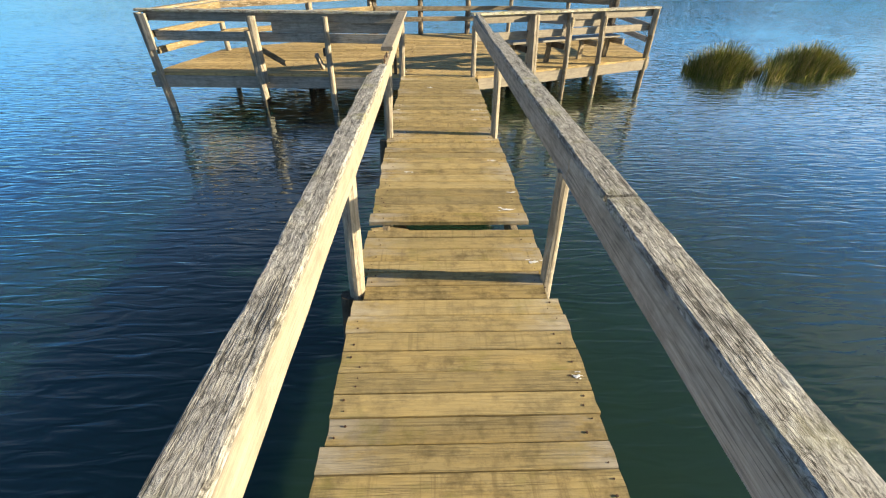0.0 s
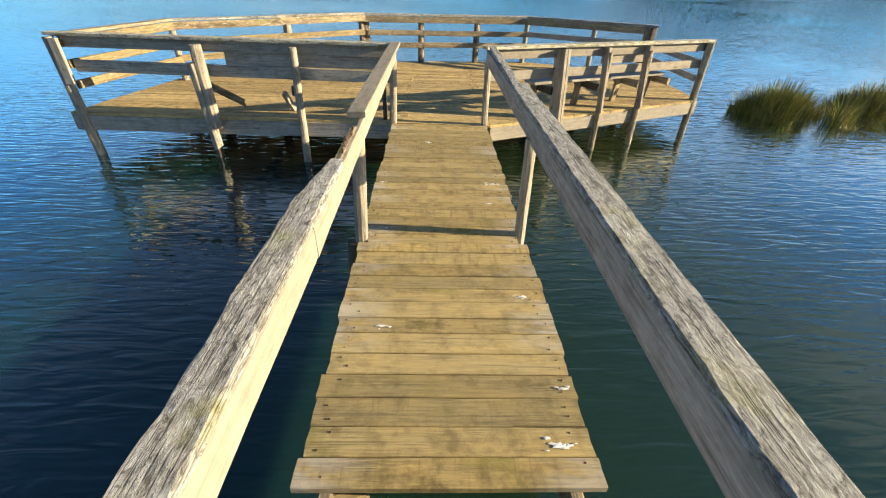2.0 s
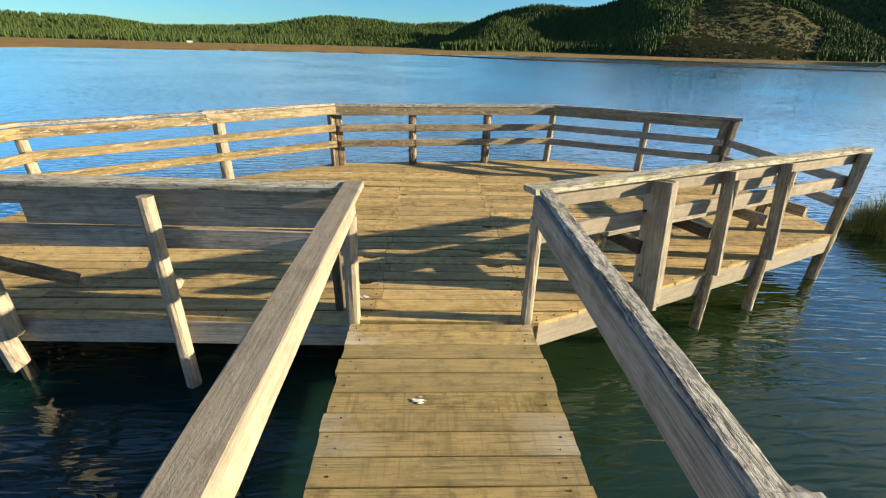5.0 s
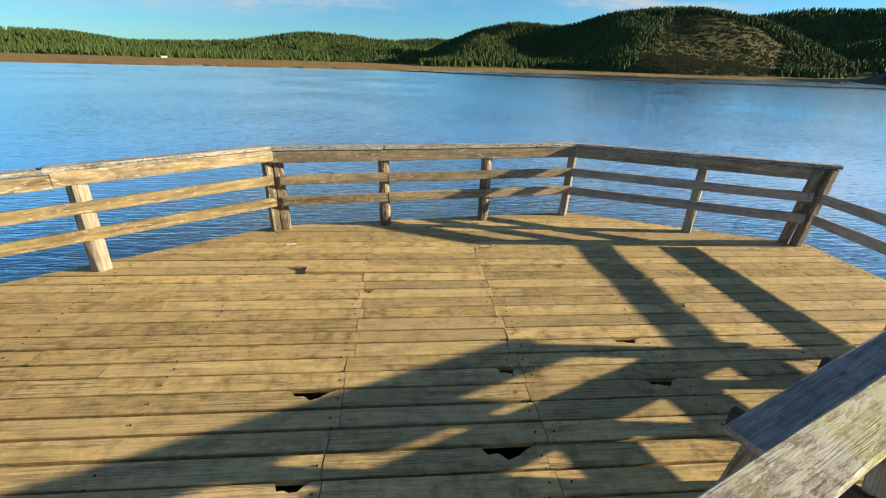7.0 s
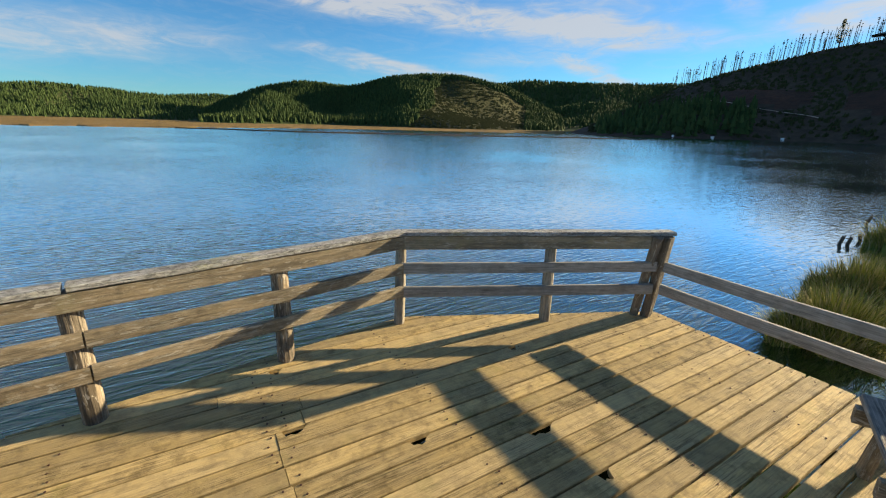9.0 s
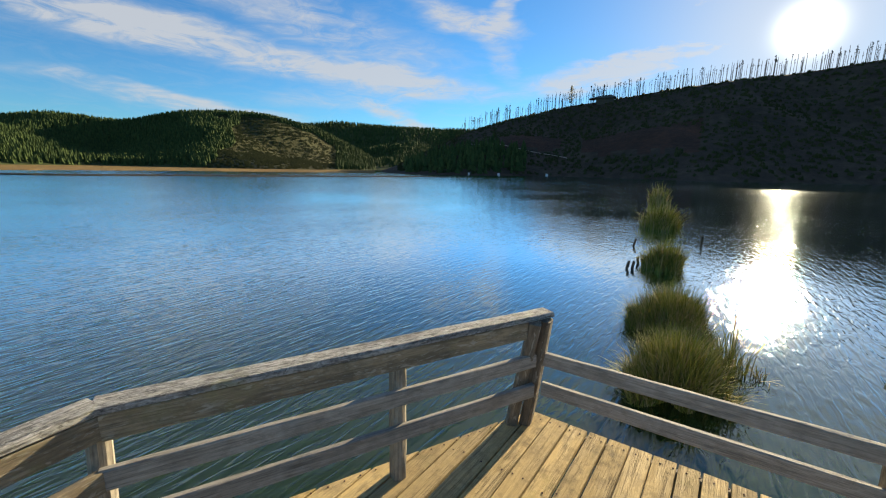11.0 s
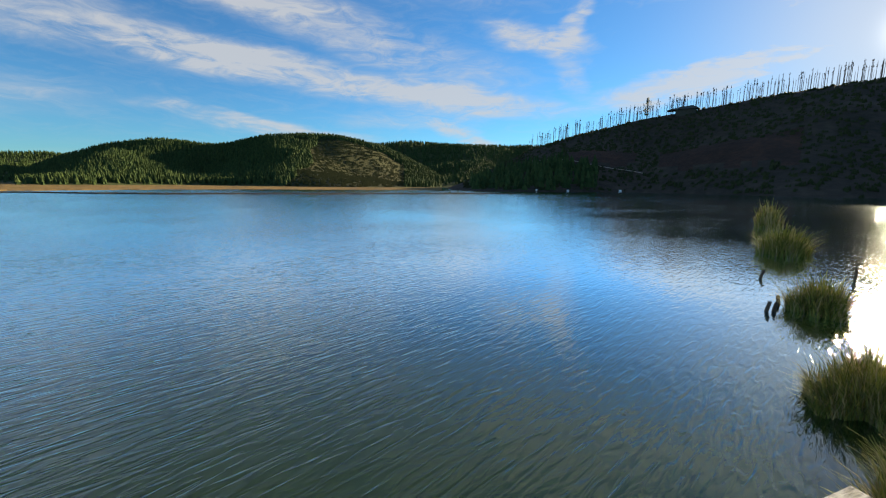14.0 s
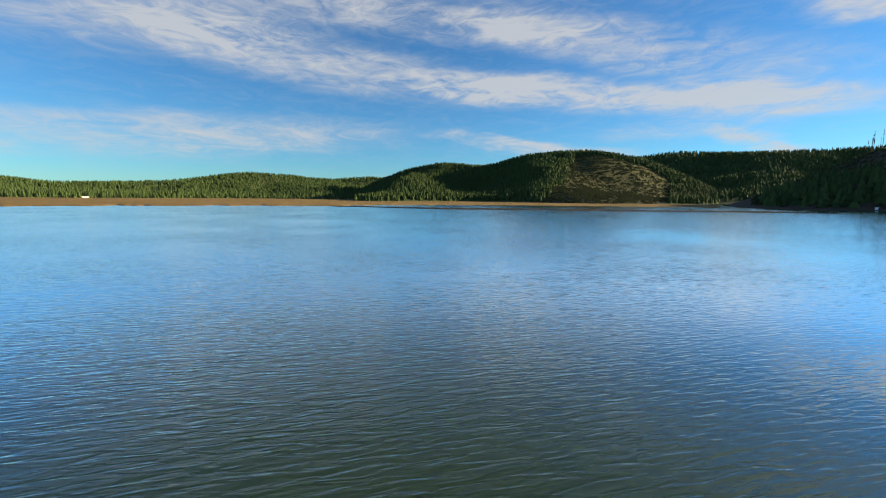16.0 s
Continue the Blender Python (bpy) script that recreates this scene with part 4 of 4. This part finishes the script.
timber("back_board", fr(1.88, 0.085, 0.69), fr(2.66, 0.085, 0.69), 0.03, 0.13, M_FRESH, bench, rough=0.002)

# ---- reeds in the water ----
def reeds(at, rx, ry, high, count, label, spread=0.35, straw=0.2, seed=1, blade=0.006):
    """A clump of arching blades that grows out of the water."""
    r = random.Random(seed)
    h = thing("reed_clump", (*at, WATER), label, "reeds", "reed clumps in the lake")
    for name, mat, share in (("leaves", M_REED, 1 - straw), ("dry_leaves", M_STRAW, straw)):
        vs, fs = [], []
        for _ in range(int(count * share)):
            a, q = r.random() * 6.28, r.random() ** 0.6
            q *= 0.82 + 0.22 * math.sin(3 * a + seed) + 0.12 * math.sin(7 * a + 2 * seed)
            x, y = rx * q * math.cos(a), ry * q * math.sin(a)
            fall = spread * (0.3 + q) * r.uniform(0.4, 1.5)
            la = a + r.uniform(-1.7, 1.7)
            L = high * (1.08 - 0.5 * q * q) * r.choice((0.4, 0.6, 0.75, 0.9, 1.05, 1.3)) * r.uniform(0.75, 1.15)
            w = blade * r.uniform(1.0, 1.7)
            k = len(vs)
            px, py = math.cos(la + 1.57) * w, math.sin(la + 1.57) * w
            for f in (0, 0.4, 0.75, 1.0):
                bend = fall * L * f * f
                cx, cy = x + math.cos(la) * bend, y + math.sin(la) * bend
                cz = L * f * (1 - 0.35 * fall * f * f) - 0.06
                t = 1 - 0.8 * f
                vs += [(cx - px * t, cy - py * t, cz), (cx + px * t, cy + py * t, cz)]
            fs += [(k + 2 * i, k + 2 * i + 1, k + 2 * i + 3, k + 2 * i + 2) for i in range(3)]
        put(name, mesh_of(name, vs, fs, mat), Matrix.Translation((*at, WATER)), h)


reeds((6.72, 9.86), 0.86, 0.56, 0.52, 6400, "dense green reed clump in the lake beside the platform", 0.48, 0.26, 1)
reeds((9.0, 10.18), 0.98, 0.66, 0.50, 6400, "green and straw-coloured reed clump in the lake", 0.46, 0.32, 2)
reeds((13.5, 10.85), 0.62, 0.55, 0.62, 2200, "green reed clump farther out in the lake", 0.55, 0.25, 3, 0.010)
reeds((22.3, 12.15), 1.0, 0.85, 0.95, 1500, "rounded reed clump far out in the lake", 0.55, 0.25, 4, 0.016)
reeds((34.8, 14.0), 0.75, 0.7, 1.35, 700, "tall yellowish reed stand far out in the lake", 0.30, 0.5, 5, 0.022)
reeds((7.6, 9.35), 0.40, 0.26, 0.60, 170, "thin sparse tuft of reeds in the lake", 0.5, 0.3, 6)
reeds((7.55, 9.02), 0.22, 0.14, 0.20, 60, "low bent dry tuft at the water", 0.9, 0.8, 7)

for x, y, dx, L in ((12.80, 11.72, 0.14, 0.24), (12.92, 11.60, 0.12, 0.22), (13.7, 11.42, -0.12, 0.2), (17.9, 10.3, 0.02, 0.4), (16.5, 12.3, 0.2, 0.28)):
    st = thing("stake", (x, y, WATER), "dark broken wooden stake standing in the lake", "stake", "stakes in the lake")
    pole("shaft", (x, y, WATER - 0.5), (x + dx * 0.3, y - dx, WATER + L), 0.035, M_DARK, st, ragged1=0.08)

# ---- walkway planks ----
floor = thing("floor_walkway", (0, 0, 0), "weathered yellow-brown plank walkway with one plank missing", "walkway", kind="structure")
nv, nf = [], []
y = -5.0
k = 0
while y < PLANK_END - 0.05:
    w = rng.uniform(0.118, 0.150)
    if y < GAP[0] and y + w > GAP[0] - 0.06:
        w = GAP[0] - y
    y1 = min(y + w, PLANK_END)
    x0, x1 = -0.62 + rng.uniform(-0.011, 0.011), 0.62 + rng.uniform(-0.011, 0.011)
    sk = rng.uniform(-0.004, 0.004)
    g = 0.003
    out = [(x0, y + g), (0.0, y + g + rng.uniform(-0.002, 0.002)), (x1, y + g + sk), (x1 + rng.uniform(-0.006, 0.006), (y + y1) / 2), (x1, y1 - g + sk), (0.1, y1 - g + rng.uniform(-0.002, 0.002)), (x0, y1 - g), (x0 + rng.uniform(-0.006, 0.006), (y + y1) / 2)]
    for py in (1.63, 4.25):
        if y - 0.03 < py < y1 + 0.03:
            out = [(min(max(px, -0.56), 0.56), q) for px, q in out]
    cx, cy = (x0 + x1) / 2, (y + y1) / 2
    me = plank_mesh("plank", [(px - cx, q - cy) for px, q in out], 0.036, M_PLANK, rng.uniform(-0.02, 0.02))
    put("plank", me, Matrix.Translation((cx, cy, rng.uniform(-0.002, 0.002))), floor)
    for nx in (-0.545, 0.545):
        for ny in (0.28, 0.72):
            if rng.random() < 0.25:
                continue
            nail(nv, nf, nx + rng.uniform(-0.035, 0.035), y + (y1 - y) * (ny + rng.uniform(-0.08, 0.08)), 0.002, rng.uniform(0.003, 0.0062))
    y = y1
    if abs(y - GAP[0]) < 0.001:
        y = GAP[1]
for x in (-0.50, 0.50):
    timber("stringer", (x, -5, -0.115), (x, 7.0, -0.115), 0.06, 0.15, M_BROWN, floor)
timber("cross_brace", (-0.60, 2.33, -0.045), (-0.34, 2.45, -0.10), 0.09, 0.045, M_TAN, floor, "fresh yellow brace showing in the gap")
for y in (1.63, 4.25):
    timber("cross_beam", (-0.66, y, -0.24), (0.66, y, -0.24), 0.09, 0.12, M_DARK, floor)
tagged(put("nail_heads", mesh_of("nail_heads", nv, nf, M_NAIL), Matrix(), floor), kind="stuff")

# ---- platform boards ----
deck = thing("floor_platform", (0, 9.3, 0), "worn sun-bleached boards of the lake platform with rotten holes", "platform", kind="structure")
OUTER = [(-4.80, 7.14), (0.66, 7.03), (4.36, 8.70), (4.36, 10.68), (1.95, 11.78), (-1.56, 11.28), (-4.42, 9.20)]


def span(y):
    """The platform's width in x at that y."""
    xs = []
    n = len(OUTER)
    for i in range(n):
        (ax, ay), (bx, by) = OUTER[i], OUTER[(i + 1) % n]
        if min(ay, by) <= y <= max(ay, by) and ay != by:
            xs.append(ax + (bx - ax) * (y - ay) / (by - ay))
    return (min(xs), max(xs)) if len(xs) > 1 else None


ROT = [(1.44, 9.02, 0.13), (1.46, 8.48, 0.13), (1.34, 10.18, 0.08), (2.06, 9.80, 0.13), (0.54, 8.12, 0.17), (-0.58, 8.61, 0.16), (0.69, 10.51, 0.10), (-0.42, 9.66, 0.06),
       (-0.58, 7.55, 0.15), (0.53, 7.86, 0.12), (-1.03, 10.18, 0.10), (3.19, 9.37, 0.14), (0.63, 8.66, 0.08), (2.12, 9.37, 0.06), (2.55, 10.73, 0.05), (0.71, 11.24, 0.06), (-0.6, 7.98, 0.10)]
rotten = list(ROT)
y = 7.03
row = 0
while y < 11.72:
    w = rng.uniform(0.138, 0.152)
    y1 = min(y + w, 11.77)
    lo, hi = span(y + 0.006), span(y1 - 0.004)
    if lo and hi:
        cuts = []
        if y < 10.6:
            cuts += [-0.45 + rng.uniform(-0.035, 0.035), 0.61 + rng.uniform(-0.03, 0.03)]
        if rng.random() < 0.55:
            cuts.append(rng.choice((-2.35, -2.9, -1.9)) + rng.uniform(-0.05, 0.05))
        if y > 10.6 and rng.random() < 0.5:
            cuts.append(rng.uniform(0, 0.8))
        if y <= 10.13 < y1:
            cuts = [-1.0, 0.61]
        ends = [None] + sorted(c for c in cuts if max(lo[0], hi[0]) + 0.3 < c < min(lo[1], hi[1]) - 0.3) + [None]
        for i in range(len(ends) - 1):
            g = rng.choice((0.0035, 0.0045, 0.006, 0.008, 0.011))
            a0, a1 = (lo[0], hi[0]) if ends[i] is None else (ends[i] + 0.002, ends[i] + 0.002)
            b0, b1 = (lo[1], hi[1]) if ends[i + 1] is None else (ends[i + 1] - 0.002, ends[i + 1] - 0.002)
            out = [(a0, y + g), (b0, y + g), (b1, y1 - g), (a1, y1 - g)]
            edge_top = []
            for rx, ry, rw in list(rotten):
                if y <= ry < y1 and a0 < rx + 0.02 and rx - 0.02 < b0:
                    rotten.remove((rx, ry, rw))
                    c = min(max(rx, a1 + rw + 0.01), b1 - rw - 0.01)
                    edge_top = [(c + rw * u, y1 - g - (y1 - y) * v * rng.uniform(0.8, 1.15)) for u, v in ((0.85, 0.0), (0.55, 0.14), (0.3, 0.42), (-0.05, 0.50), (-0.3, 0.30), (-0.6, 0.36), (-0.8, 0.0))]
            out = out[:3] + edge_top + out[3:]
            cx, cy = (a0 + b0) / 2, (y + y1) / 2
            me = plank_mesh("board", [(px - cx, q - cy) for px, q in out], 0.034, M_BOARD, rng.uniform(-0.012, 0.012))
            lift = pose(0, 0, 0, 0, 0.9, 0) if y <= 10.13 < y1 and a0 == -0.998 else Matrix()
            raise_z = 0.013 if lift != Matrix() else rng.uniform(-0.0025, 0.0015)
            put("board", me, Matrix.Translation((cx, cy, raise_z)) @ lift, deck)
    y = y1
    row += 1
for i in range(7):
    (ax, ay), (bx, by) = OUTER[i], OUTER[(i + 1) % 7]
    a, b = Vector((ax, ay, -0.13)), Vector((bx, by, -0.13))
    n = Vector((0, 0, 1)).cross(b - a).normalized() * 0.03
    d = (b - a).normalized() * 0.02
    timber("fascia", a + n + d, b + n - d, 0.045, 0.19, M_FRESH if i in (1, 2) else M_RAIL, deck, "fascia board under the platform edge", rough=0.002)
for x in (-3.6, -2.6, -1.5, -0.45, 0.61, 1.6, 2.6, 3.6):
    ys = []
    n = len(OUTER)
    for i in range(n):
        (ax, ay), (bx, by) = OUTER[i], OUTER[(i + 1) % n]
        if min(ax, bx) <= x <= max(ax, bx) and ax != bx:
            ys.append(ay + (by - ay) * (x - ax) / (bx - ax))
    # Underside timber takes the dark material, shade included in its colour.
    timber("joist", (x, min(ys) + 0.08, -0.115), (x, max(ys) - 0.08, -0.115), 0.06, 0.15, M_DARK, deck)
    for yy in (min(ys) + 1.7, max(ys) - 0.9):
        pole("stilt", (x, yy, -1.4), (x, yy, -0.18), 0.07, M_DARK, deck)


dv, df = [], []
for x in (-3.6, -2.6, -1.5, -0.5, 0.56, 0.66, 1.6, 2.6, 3.6):
    y = 7.1
    while y < 11.7:
        s = span(y)
        if s and s[0] + 0.1 < x < s[1] - 0.1 and rng.random() < 0.8:
            nail(dv, df, x + rng.uniform(-0.025, 0.025), y, 0.003, 0.0062)
        y += 0.072
for (ax, ay), (bx, by) in ((OUTER[2], OUTER[3]), (OUTER[3], OUTER[4]), (OUTER[1], OUTER[2])):
    for i in range(26):
        f = (i + 0.5) / 26
        nail(dv, df, ax + (bx - ax) * f - 0.07, ay + (by - ay) * f, 0.003, 0.0062)
tagged(put("nail_heads", mesh_of("nail_heads", dv, df, M_NAIL), Matrix(), deck), kind="stuff")


def dropping(x, y, s, seed):
    """A dried white splash of bird droppings on the boards."""
    r = random.Random(seed)
    vs, fs = [], []
    for b in range(7):
        a, d = r.random() * 6.28, (0 if b == 0 else s * r.uniform(0.3, 1.2))
        bx, by, br = d * math.cos(a), d * 0.5 * math.sin(a), s * (0.55 if b == 0 else r.uniform(0.08, 0.32))
        k, n = len(vs), 11
        vs.append((bx, by, 0.005))
        for i in range(n):
            q = br * r.uniform(0.35, 1.0)
            vs.append((bx + q * 1.3 * math.cos(6.283 * i / n), by + q * 0.55 * math.sin(6.283 * i / n), 0.002))
        fs += [(k, k + 1 + i, k + 1 + (i + 1) % n) for i in range(n)]
    tagged(put("bird_dropping", mesh_of("bird_dropping", vs, fs, M_DROP), Matrix.Translation((x, y, 0.002))), "dried white bird dropping on the boards", "dropping", "bird droppings")


for i, (x, y, s) in enumerate(((-1.29, 10.73, 0.08), (-0.14, 6.33, 0.06), (0.48, 5.22, 0.07), (-0.56, 5.22, 0.035), (-0.56, 7.35, 0.05), (0.56, 2.89, 0.04), (0.46, 2.60, 0.07),
                               (0.54, 1.89, 0.06), (0.57, 0.95, 0.05), (-0.37, 3.31, 0.05), (0.48, 3.58, 0.05), (0.41, 4.82, 0.035), (-0.44, 4.38, 0.03))):
    dropping(x, y, s, 20 + i)
